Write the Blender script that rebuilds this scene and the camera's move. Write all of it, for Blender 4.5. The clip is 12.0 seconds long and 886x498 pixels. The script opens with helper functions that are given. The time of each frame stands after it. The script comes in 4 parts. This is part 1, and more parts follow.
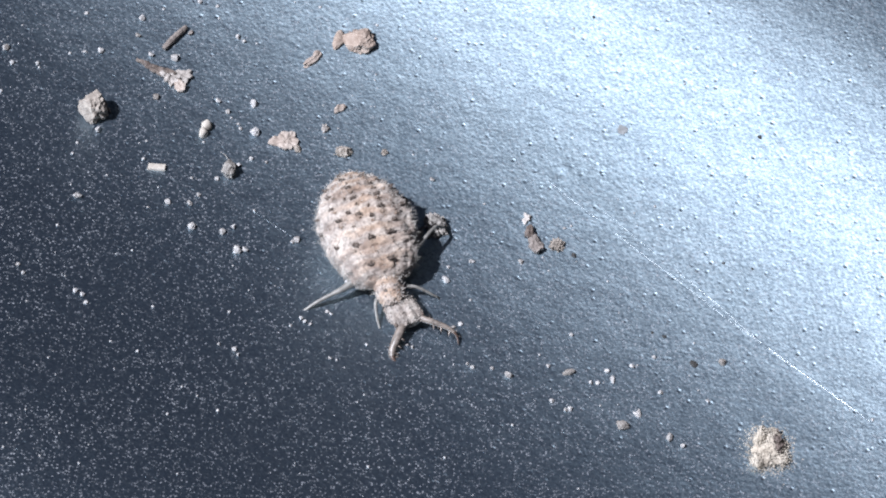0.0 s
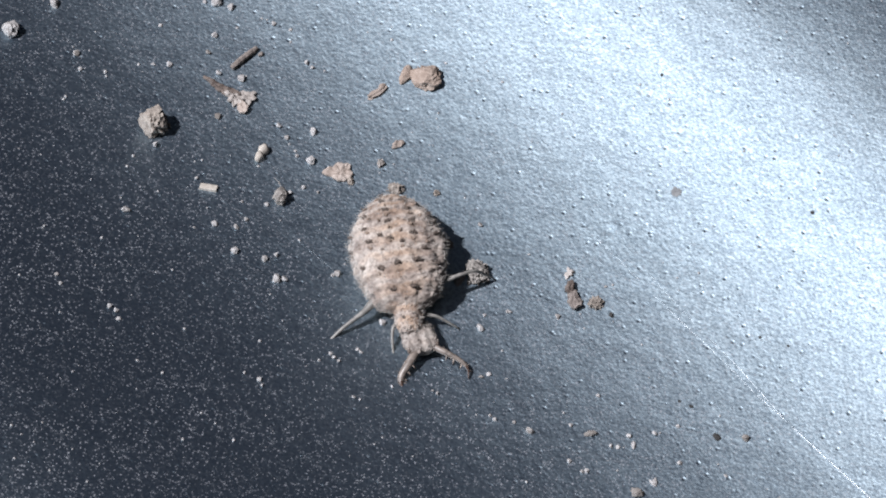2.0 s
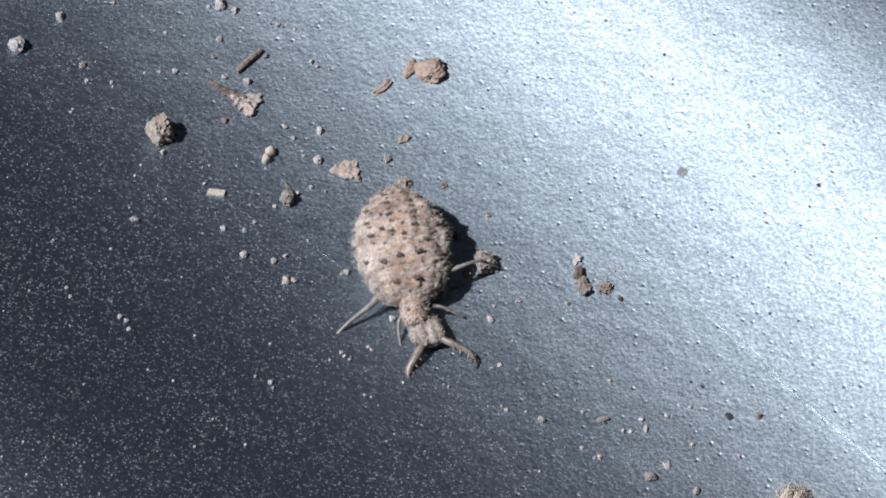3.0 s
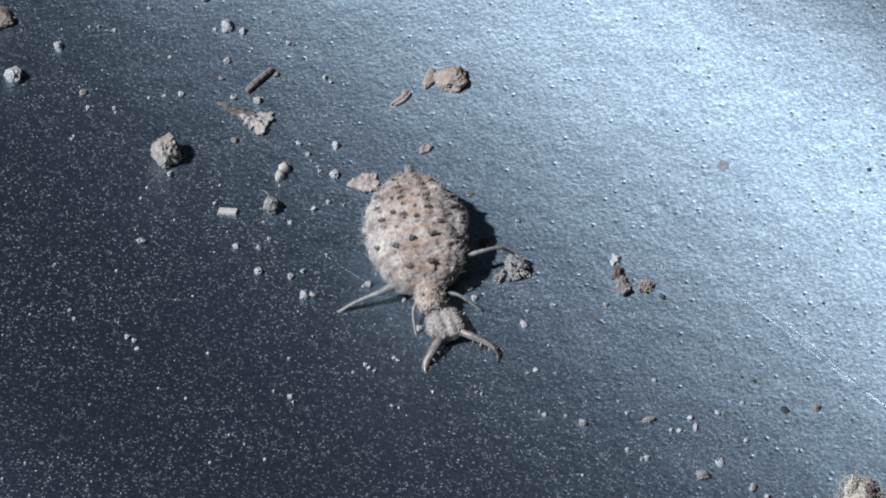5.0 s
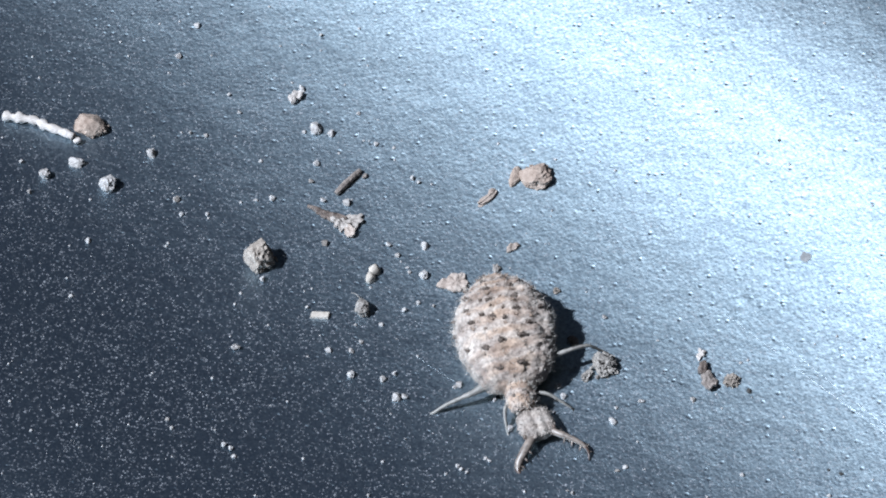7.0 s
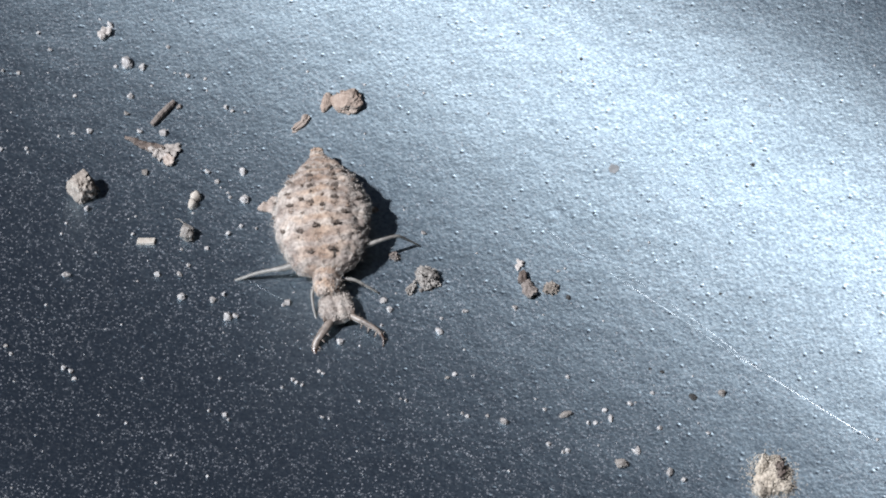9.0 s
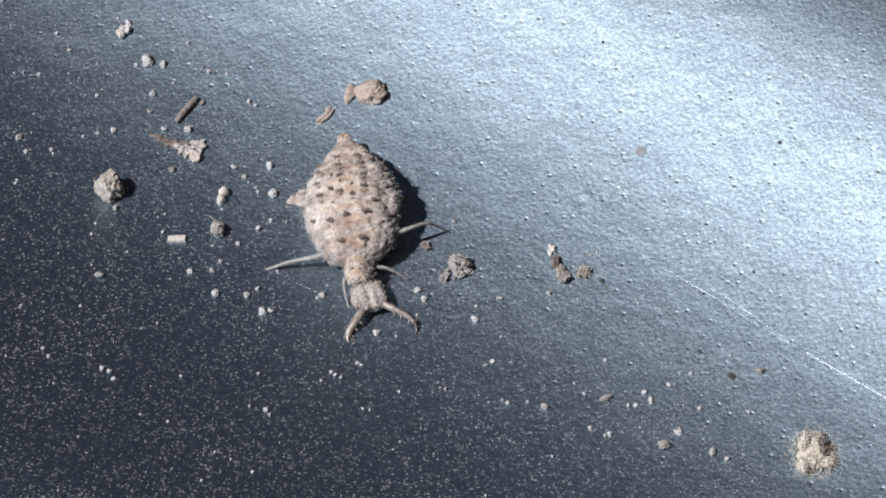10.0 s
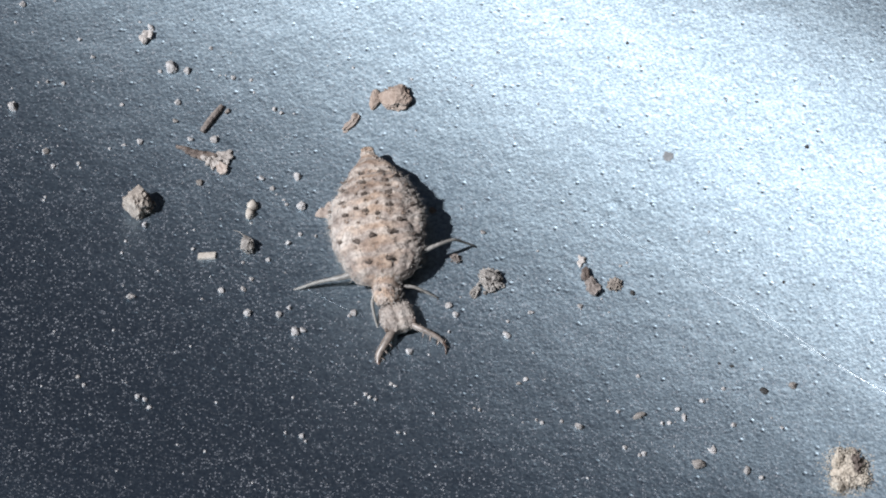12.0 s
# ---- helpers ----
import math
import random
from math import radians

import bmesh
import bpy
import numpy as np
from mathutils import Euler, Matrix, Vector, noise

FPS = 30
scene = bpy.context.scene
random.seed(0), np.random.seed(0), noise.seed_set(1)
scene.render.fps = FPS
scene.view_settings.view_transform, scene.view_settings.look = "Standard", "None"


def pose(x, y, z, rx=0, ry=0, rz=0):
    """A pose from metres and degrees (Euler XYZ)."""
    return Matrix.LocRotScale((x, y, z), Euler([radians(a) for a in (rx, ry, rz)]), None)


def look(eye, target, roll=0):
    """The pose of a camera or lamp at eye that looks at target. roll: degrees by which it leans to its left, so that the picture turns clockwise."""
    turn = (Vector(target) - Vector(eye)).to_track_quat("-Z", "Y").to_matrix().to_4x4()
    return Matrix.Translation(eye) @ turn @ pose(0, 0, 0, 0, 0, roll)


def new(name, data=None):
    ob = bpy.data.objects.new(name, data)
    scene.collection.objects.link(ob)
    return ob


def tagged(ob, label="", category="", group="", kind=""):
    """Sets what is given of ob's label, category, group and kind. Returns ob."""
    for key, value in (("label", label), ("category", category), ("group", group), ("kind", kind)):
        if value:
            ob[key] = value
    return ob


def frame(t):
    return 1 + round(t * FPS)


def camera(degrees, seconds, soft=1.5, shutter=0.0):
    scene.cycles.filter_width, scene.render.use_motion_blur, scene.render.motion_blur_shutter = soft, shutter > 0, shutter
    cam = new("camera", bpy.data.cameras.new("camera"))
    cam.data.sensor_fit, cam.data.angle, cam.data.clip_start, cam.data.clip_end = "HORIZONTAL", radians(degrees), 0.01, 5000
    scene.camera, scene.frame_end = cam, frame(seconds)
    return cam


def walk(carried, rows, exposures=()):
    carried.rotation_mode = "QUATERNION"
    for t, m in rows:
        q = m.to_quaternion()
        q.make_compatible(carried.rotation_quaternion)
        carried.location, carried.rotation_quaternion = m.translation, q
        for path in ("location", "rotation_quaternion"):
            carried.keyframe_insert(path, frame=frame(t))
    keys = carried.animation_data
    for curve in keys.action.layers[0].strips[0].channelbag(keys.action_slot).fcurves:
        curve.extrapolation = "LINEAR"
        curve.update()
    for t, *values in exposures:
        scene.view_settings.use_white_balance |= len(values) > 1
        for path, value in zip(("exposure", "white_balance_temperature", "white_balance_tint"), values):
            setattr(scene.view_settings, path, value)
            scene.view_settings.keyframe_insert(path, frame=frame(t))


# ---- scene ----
# Lengths below are in millimetres unless noted; MM turns them into metres.
MM = 0.001
cam = camera(14, 12.0, soft=2.0)
PATH = [
    (0, pose(0.01268, -0.14348, 0.19159, 36.33, -0.70, 5.20)),
    (0.5, pose(0.01338, -0.14020, 0.19377, 35.50, 0.91, 3.87)),
    (1, pose(0.02068, -0.13793, 0.19432, 35.47, 0.86, 7.19)),
    (1.5, pose(0.02044, -0.13876, 0.19366, 35.84, -0.36, 9.04)),
    (2, pose(0.02579, -0.13567, 0.19566, 35.30, -0.47, 11.83)),
    (2.5, pose(0.03138, -0.13251, 0.19764, 34.73, 1.06, 12.07)),
    (2.7, pose(0.03273, -0.13129, 0.19853, 34.28, 1.96, 11.43)),
    (4.3, pose(0.05052, -0.14111, 0.18105, 39.70, 8.32, 11.64)),
    (4.5, pose(0.04668, -0.14179, 0.18023, 40.42, 8.10, 11.88)),
    (4.8, pose(0.04306, -0.13836, 0.17383, 39.82, 6.54, 10.17)),
    (5, pose(0.03764, -0.13882, 0.17209, 39.73, 5.75, 9.56)),
    (5.1, pose(0.03789, -0.13879, 0.17052, 39.82, 6.21, 10.46)),
    (5.5, pose(0.03889, -0.13867, 0.16424, 39.53, 5.92, 11.41)),
    (6, pose(0.03900, -0.13325, 0.16408, 39.02, 6.19, 10.74)),
    (6.5, pose(0.03957, -0.13026, 0.16618, 38.42, 6.39, 10.16)),
    (6.7, pose(0.04004, -0.13244, 0.17124, 38.69, 6.06, 9.21)),
    (7, pose(0.04073, -0.13571, 0.17882, 39.69, 8.41, 9.62)),
    (7.5, pose(0.04336, -0.14342, 0.17967, 41.20, 7.81, 9.06)),
    (7.7, pose(0.04367, -0.14411, 0.18100, 40.34, 7.29, 8.11)),
    (9.3, pose(0.02672, -0.14599, 0.18415, 38.70, 5.18, 3.48)),
    (9.5, pose(0.02559, -0.14622, 0.18445, 38.58, 5.39, 2.87)),
    (10, pose(0.02344, -0.14560, 0.18543, 38.24, 5.41, 2.16)),
    (10.5, pose(0.02185, -0.14263, 0.18829, 37.19, 5.70, 1.20)),
    (11, pose(0.01842, -0.13909, 0.19148, 35.89, 5.99, -0.47)),
    (11.5, pose(0.01936, -0.13447, 0.19509, 34.35, 6.61, -1.07)),
    (12, pose(0.02315, -0.13106, 0.19666, 33.91, 6.46, 1.09)),
]
EXPOSURES = [(0, 1.3, 5750, 13), (1.5, 1.06, 5900, 13), (2.7, 0.85, 6200, 15), (4.3, 1.05, 5900, 13), (5.0, 0.82, 5600, 9), (5.5, 1.12, 5500, 8), (6.5, 1.25, 5500, 8),
             (7.7, 1.15, 5600, 10), (9.3, 1.06, 6050, 11), (10.5, 1.06, 6100, 11), (12, 0.96, 6050, 11)]
walk(cam, PATH, EXPOSURES)

# ---- light: clear sky and a high sun ----
SUN_ELEVATION, SUN_FROM = 57.0, Vector((-0.915, -0.404, 0.0)).normalized()
world = bpy.data.worlds.new("sky")
scene.world = world
world.use_nodes = True
wn = world.node_tree.nodes
sky = wn.new("ShaderNodeTexSky")
sky.sky_type, sky.sun_disc = "NISHITA", False
sky.sun_elevation = radians(SUN_ELEVATION)
sky.altitude, sky.air_density, sky.dust_density, sky.ozone_density = 1500.0, 0.6, 0.8, 0.7
sky.sun_rotation = math.atan2(SUN_FROM.x, SUN_FROM.y)
wn["Background"].inputs["Strength"].default_value = 0.05
world.node_tree.links.new(sky.outputs[0], wn["Background"].inputs["Color"])
sun_data = bpy.data.lights.new("sun", "SUN")
sun_data.energy, sun_data.angle, sun_data.color = 5.0, radians(0.53), (1.0, 0.965, 0.93)
sun = new("sun", sun_data)
sun_way = SUN_FROM * math.cos(radians(SUN_ELEVATION)) + Vector((0, 0, math.sin(radians(SUN_ELEVATION))))
sun.matrix_world = look(sun_way, (0, 0, 0))


# ---- materials ----
def material(name):
    m = bpy.data.materials.new(name)
    m.use_nodes = True
    nt = m.node_tree
    return m, nt, nt.nodes["Principled BSDF"]


def node(nt, kind, **values):
    n = nt.nodes.new(kind)
    for key, value in values.items():
        n.inputs[key].default_value = value
    return n


def ramp(nt, source, stops):
    n = nt.nodes.new("ShaderNodeValToRGB")
    el = n.color_ramp.elements
    while len(el) < len(stops):
        el.new(0.5)
    for e, (at, colour) in zip(el, stops):
        e.position, e.color = at, (*colour, 1)
    nt.links.new(source, n.inputs[0])
    return n.outputs[0]


def mixed(nt, factor, a, b):
    n = nt.nodes.new("ShaderNodeMix")
    n.data_type = "RGBA"
    for socket, value in ((n.inputs[0], factor), (n.inputs[6], a), (n.inputs[7], b)):
        if isinstance(value, bpy.types.NodeSocket):
            nt.links.new(value, socket)
        else:
            socket.default_value = (*value, 1) if isinstance(value, tuple) else value
    return n.outputs[2]


def noise_of(nt, scale, detail=3.0, rough=0.55):
    c = nt.nodes.new("ShaderNodeTexCoord")
    n = node(nt, "ShaderNodeTexNoise", Scale=scale, Detail=detail, Roughness=rough)
    nt.links.new(c.outputs["Object"], n.inputs["Vector"])
    return n.outputs[0]


def bumped(nt, bsdf, heights):
    """heights: (socket, strength, distance in mm), coarse to fine."""
    last = None
    for socket, strength, distance in heights:
        b = node(nt, "ShaderNodeBump", Strength=strength, Distance=distance * MM)
        nt.links.new(socket, b.inputs["Height"])
        if last:
            nt.links.new(last, b.inputs["Normal"])
        last = b.outputs[0]
    nt.links.new(last, bsdf.inputs["Normal"])


def crumb_material(name, stops, roughness=0.85, scale=2600.0, bump=0.05):
    """Mineral or earthy crumbs: two scales of mottling, each piece a little lighter or darker."""
    m, nt, bsdf = material(name)
    coarse, fine = noise_of(nt, scale), noise_of(nt, scale * 5, 2.0)
    colour = ramp(nt, coarse, stops)
    speck = ramp(nt, fine, [(0.35, (0.62, 0.6, 0.58)), (0.65, (1.0, 1.0, 1.0))])
    mul = nt.nodes.new("ShaderNodeMix")
    mul.data_type, mul.blend_type = "RGBA", "MULTIPLY"
    mul.inputs[0].default_value = 0.55
    nt.links.new(colour, mul.inputs[6])
    nt.links.new(speck, mul.inputs[7])
    info = nt.nodes.new("ShaderNodeObjectInfo")
    vary = ramp(nt, info.outputs["Random"], [(0.0, (0.70, 0.68, 0.66)), (0.6, (1.0, 1.0, 1.0))])
    mul2 = nt.nodes.new("ShaderNodeMix")
    mul2.data_type, mul2.blend_type = "RGBA", "MULTIPLY"
    mul2.inputs[0].default_value = 1.0
    nt.links.new(mul.outputs[2], mul2.inputs[6])
    nt.links.new(vary, mul2.inputs[7])
    nt.links.new(mul2.outputs[2], bsdf.inputs["Base Color"])
    bsdf.inputs["Roughness"].default_value = roughness
    bumped(nt, bsdf, [(coarse, 0.6, bump * 2), (fine, 0.6, bump)])
    return m


def sheet_material():
    """Blue-grey metallic paint with a fine orange-peel grain, pale dust and painted glints."""
    m, nt, bsdf = material("blue_grey_metallic_paint")
    c = nt.nodes.new("ShaderNodeTexCoord")
    broad = noise_of(nt, 45.0, 3.0)
    tint = ramp(nt, broad, [(0.3, (0.327, 0.407, 0.452)), (0.7, (0.368, 0.449, 0.495))])
    flakes = ramp(nt, noise_of(nt, 4300.0, 3.0, 0.7), [(0.38, (0.58, 0.60, 0.63)), (0.60, (1.04, 1.04, 1.04))])
    flaked = nt.nodes.new("ShaderNodeMix")
    flaked.data_type, flaked.blend_type = "RGBA", "MULTIPLY"
    flaked.inputs[0].default_value = 1.0
    nt.links.new(tint, flaked.inputs[6]); nt.links.new(flakes, flaked.inputs[7])
    tint = flaked.outputs[2]
    grain_a = noise_of(nt, 2900.0, 2.0, 0.5)
    grain_b = noise_of(nt, 5200.0, 2.0, 0.6)
    holes = node(nt, "ShaderNodeTexVoronoi", Scale=1500.0)
    nt.links.new(c.outputs["Object"], holes.inputs["Vector"])
    hole = ramp(nt, holes.outputs["Distance"], [(0.0, (0.0, 0.0, 0.0)), (0.24, (1.0, 1.0, 1.0))])
    chosen = nt.nodes.new("ShaderNodeSeparateColor")
    nt.links.new(holes.outputs["Color"], chosen.inputs[0])
    hole = mixed(nt, ramp(nt, chosen.outputs[1], [(0.25, (0.0, 0.0, 0.0)), (1.0, (1.0, 1.0, 1.0))]), (1.0, 1.0, 1.0), hole)
    # darker tint in the middle of the deeper pits
    pit_core = ramp(nt, holes.outputs["Distance"], [(0.06, (1.0, 1.0, 1.0)), (0.19, (0.0, 0.0, 0.0))])
    deep = ramp(nt, chosen.outputs[1], [(0.35, (0.0, 0.0, 0.0)), (1.0, (0.8, 0.8, 0.8))])
    pit = nt.nodes.new("ShaderNodeMath"); pit.operation = "MULTIPLY"
    nt.links.new(pit_core, pit.inputs[0]); nt.links.new(deep, pit.inputs[1])
    tint = mixed(nt, pit.outputs[0], tint, (0.066, 0.076, 0.083))
    first = node(nt, "ShaderNodeBump", Strength=0.5, Distance=0.032 * MM)
    second = node(nt, "ShaderNodeBump", Strength=0.5, Distance=0.022 * MM)
    third = node(nt, "ShaderNodeBump", Strength=0.55, Distance=0.055 * MM)
    nt.links.new(grain_a, first.inputs["Height"]); nt.links.new(grain_b, second.inputs["Height"]); nt.links.new(hole, third.inputs["Height"])
    nt.links.new(first.outputs[0], third.inputs["Normal"]); nt.links.new(third.outputs[0], second.inputs["Normal"])
    gloss = nt.nodes.new("ShaderNodeBsdfAnisotropic")
    gloss.distribution = "BECKMANN"
    gloss.inputs["Roughness"].default_value = 0.525
    nt.links.new(tint, gloss.inputs["Color"])
    nt.links.new(second.outputs[0], gloss.inputs["Normal"])
    # specks of dust, and sun glints of the grain painted as pale specks
    dots = node(nt, "ShaderNodeTexVoronoi", Scale=6600.0)
    stir = node(nt, "ShaderNodeTexNoise", Scale=7000.0, Detail=1.0)
    nt.links.new(c.outputs["Object"], stir.inputs["Vector"])
    shift = nt.nodes.new("ShaderNodeVectorMath"); shift.operation = "SCALE"
    shift.inputs["Scale"].default_value = 0.00022
    nt.links.new(stir.outputs["Color"], shift.inputs[0])
    stirred = nt.nodes.new("ShaderNodeVectorMath"); stirred.operation = "ADD"
    nt.links.new(c.outputs["Object"], stirred.inputs[0]); nt.links.new(shift.outputs[0], stirred.inputs[1])
    nt.links.new(stirred.outputs[0], dots.inputs["Vector"])
    pick = nt.nodes.new("ShaderNodeSeparateColor")
    nt.links.new(dots.outputs["Color"], pick.inputs[0])
    some = ramp(nt, pick.outputs[0], [(0.54, (0.0, 0.0, 0.0)), (1.0, (0.95, 0.95, 0.95))])
    core = ramp(nt, dots.outputs["Distance"], [(0.12, (1.0, 1.0, 1.0)), (0.52, (0.0, 0.0, 0.0))])
    patchy = ramp(nt, noise_of(nt, 170.0, 4.0), [(0.36, (0.56, 0.56, 0.56)), (0.62, (1.0, 1.0, 1.0))])
    f1 = nt.nodes.new("ShaderNodeMath"); f1.operation = "MULTIPLY"
    f2 = nt.nodes.new("ShaderNodeMath"); f2.operation = "MULTIPLY"
    nt.links.new(some, f1.inputs[0]); nt.links.new(core, f1.inputs[1])
    nt.links.new(f1.outputs[0], f2.inputs[0]); nt.links.new(patchy, f2.inputs[1])
    dust = node(nt, "ShaderNodeBsdfDiffuse", Color=(0.218, 0.228, 0.247, 1))
    pigment = node(nt, "ShaderNodeBsdfDiffuse", Color=(0.066, 0.086, 0.122, 1))
    body = nt.nodes.new("ShaderNodeMixShader")
    body.inputs[0].default_value = 0.13
    nt.links.new(gloss.outputs[0], body.inputs[1]); nt.links.new(pigment.outputs[0], body.inputs[2])
    top = nt.nodes.new("ShaderNodeMixShader")
    nt.links.new(f2.outputs[0], top.inputs[0])
    nt.links.new(body.outputs[0], top.inputs[1]); nt.links.new(dust.outputs[0], top.inputs[2])
    nt.nodes.remove(bsdf)
    nt.links.new(top.outputs[0], nt.nodes["Material Output"].inputs["Surface"])
    return m


def plain(name, colour, roughness, scale=3000.0, spread=0.35):
    m, nt, bsdf = material(name)
    n = noise_of(nt, scale)
    low, high = tuple(v * (1 - spread) for v in colour), tuple(min(1, v * (1 + spread)) for v in colour)
    nt.links.new(ramp(nt, n, [(0.3, low), (0.7, high)]), bsdf.inputs["Base Color"])
    bsdf.inputs["Roughness"].default_value = roughness
    bumped(nt, bsdf, [(n, 0.5, 0.04)])
    return m


def skin_material(name, rose, tone=1.0):
    """Dusty larval skin: pale grey-beige, rosier along the middle of the back."""
    m, nt, bsdf = material(name)
    c = nt.nodes.new("ShaderNodeTexCoord")
    sep = nt.nodes.new("ShaderNodeSeparateXYZ")
    nt.links.new(c.outputs["Object"], sep.inputs[0])
    mott = noise_of(nt, 900.0, 4.0)
    fine = noise_of(nt, 5200.0, 3.0)
    pale = ramp(nt, mott, [(at, tuple(v * tone for v in c)) for at, c in ((0.3, (0.149, 0.131, 0.119)), (0.46, (0.309, 0.279, 0.255)), (0.7, (0.416, 0.389, 0.356)))])
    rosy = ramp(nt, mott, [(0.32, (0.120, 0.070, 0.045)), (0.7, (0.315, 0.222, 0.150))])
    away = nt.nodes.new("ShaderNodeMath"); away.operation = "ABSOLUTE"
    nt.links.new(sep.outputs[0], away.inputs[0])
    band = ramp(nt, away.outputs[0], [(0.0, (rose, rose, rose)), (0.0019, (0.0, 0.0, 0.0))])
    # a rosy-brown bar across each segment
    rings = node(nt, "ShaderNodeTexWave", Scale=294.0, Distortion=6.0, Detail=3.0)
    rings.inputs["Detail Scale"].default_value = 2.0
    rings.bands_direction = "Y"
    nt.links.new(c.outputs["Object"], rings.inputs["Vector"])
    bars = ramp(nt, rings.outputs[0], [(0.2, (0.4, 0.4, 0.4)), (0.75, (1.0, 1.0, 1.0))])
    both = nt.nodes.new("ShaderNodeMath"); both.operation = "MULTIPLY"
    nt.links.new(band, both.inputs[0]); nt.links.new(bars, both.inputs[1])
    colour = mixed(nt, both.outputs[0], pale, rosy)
    dirt = ramp(nt, fine, [(0.34, (0.45, 0.42, 0.4)), (0.6, (1.0, 1.0, 1.0))])
    mul = nt.nodes.new("ShaderNodeMix")
    mul.data_type, mul.blend_type = "RGBA", "MULTIPLY"
    mul.inputs[0].default_value = 0.7
    nt.links.new(colour, mul.inputs[6]); nt.links.new(dirt, mul.inputs[7])
    nt.links.new(mul.outputs[2], bsdf.inputs["Base Color"])
    bsdf.inputs["Roughness"].default_value = 0.9
    bumped(nt, bsdf, [(mott, 0.6, 0.2), (fine, 0.8, 0.08)])
    return m


SHEET = sheet_material()
quartz = crumb_material("pale_quartz", [(0.3, (0.201, 0.195, 0.193)), (0.7, (0.331, 0.323, 0.321))], 0.6, 3000.0, 0.02)
tan_crumb = crumb_material("tan_earth", [(0.3, (0.120, 0.110, 0.103)), (0.7, (0.226, 0.211, 0.198))])
dark_crumb = crumb_material("dark_earth", [(0.3, (0.012, 0.012, 0.013)), (0.7, (0.033, 0.032, 0.030))])
GREY_CLOD = crumb_material("grey_clay", [(0.3, (0.136, 0.118, 0.100)), (0.5, (0.211, 0.185, 0.162)), (0.7, (0.285, 0.256, 0.222))], 0.92, 1500.0, 0.08)
TAN_CLOD = crumb_material("tan_clay", [(0.3, (0.150, 0.113, 0.090)), (0.5, (0.222, 0.176, 0.146)), (0.7, (0.285, 0.240, 0.205))], 0.9, 1200.0, 0.08)
BARK = crumb_material("brown_bark", [(0.3, (0.092, 0.078, 0.071)), (0.7, (0.244, 0.215, 0.198))], 0.85, 1400.0, 0.06)
RED_BARK = crumb_material("red_brown_bark", [(0.3, (0.045, 0.032, 0.027)), (0.7, (0.145, 0.118, 0.102))], 0.85, 1400.0, 0.06)
CHAFF = crumb_material("beige_chaff", [(0.3, (0.244, 0.221, 0.191)), (0.7, (0.363, 0.337, 0.304))], 0.75, 900.0, 0.03)
PITH = crumb_material("white_pith", [(0.3, (0.251, 0.231, 0.216)), (0.7, (0.371, 0.351, 0.336))], 0.8, 1200.0, 0.04)
LEAF = crumb_material("dry_leaf", [(0.3, (0.201, 0.160, 0.135)), (0.7, (0.341, 0.301, 0.271))], 0.8, 1000.0, 0.05)
SANDY = crumb_material("sandy_earth", [(0.28, (0.245, 0.215, 0.172)), (0.45, (0.355, 0.317, 0.265)), (0.7, (0.43, 0.393, 0.338))], 0.95, 1400.0, 0.10)
GREY_DIRT = crumb_material("grey_dirt", [(0.3, (0.10, 0.106, 0.112)), (0.7, (0.155, 0.162, 0.168))], 0.85, 1800.0, 0.03)
HUSK = crumb_material("grey_husk", [(0.3, (0.099, 0.090, 0.084)), (0.7, (0.290, 0.274, 0.254))], 0.85, 1800.0, 0.08)
SCRAPE = plain("scraped_paint", (0.409, 0.436, 0.455), 0.5, 4000.0)
SCRAPE.node_tree.nodes["Principled BSDF"].inputs["Metallic"].default_value = 1.0
# near-black for the unseen walls that hold back the sky
SKY_BLOCK = plain("sky_block_black", (0.008, 0.009, 0.011), 0.8, 6.0)
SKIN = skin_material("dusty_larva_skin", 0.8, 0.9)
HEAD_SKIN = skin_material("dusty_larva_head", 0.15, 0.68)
HAIR = plain("pale_bristle", (0.285, 0.267, 0.246), 0.7, 2500.0)
DARK_HAIR = plain("dark_tuft", (0.066, 0.050, 0.040), 0.8, 3000.0)
BROWN_HAIR = plain("brown_tuft", (0.155, 0.115, 0.088), 0.8, 3000.0)
LIMB = plain("grey_leg_skin", (0.124, 0.120, 0.111), 0.55, 2500.0)
JAW = plain("brown_jaw_horn", (0.112, 0.094, 0.081), 0.45, 2500.0, 0.5)
JAW_TIP = plain("dark_jaw_horn", (0.040, 0.026, 0.020), 0.3, 2500.0)


# ---- mesh helpers ----
def finish(name, verts, faces, mats, smooth=True, slots=None):
    """A mesh from lists in millimetres."""
    me = bpy.data.meshes.new(name)
    me.from_pydata([(x * MM, y * MM, z * MM) for x, y, z in verts], [], faces)
    for m in mats:
        me.materials.append(m)
    if smooth:
        me.polygons.foreach_set("use_smooth", [True] * len(faces))
    if slots is not None:
        me.polygons.foreach_set("material_index", slots)
    me.update()
    return me


def part(name, me, parent, label=""):
    ob = new(name, me)
    ob.parent = parent
    return tagged(ob, label)


def ball(detail):
    bm = bmesh.new()
    bmesh.ops.create_icosphere(bm, subdivisions=detail, radius=1.0)
    verts = [v.co.copy() for v in bm.verts]
    faces = [[v.index for v in f.verts] for f in bm.faces]
    bm.free()
    return verts, faces


BALLS = {n: ball(n) for n in (1, 2, 3, 4)}


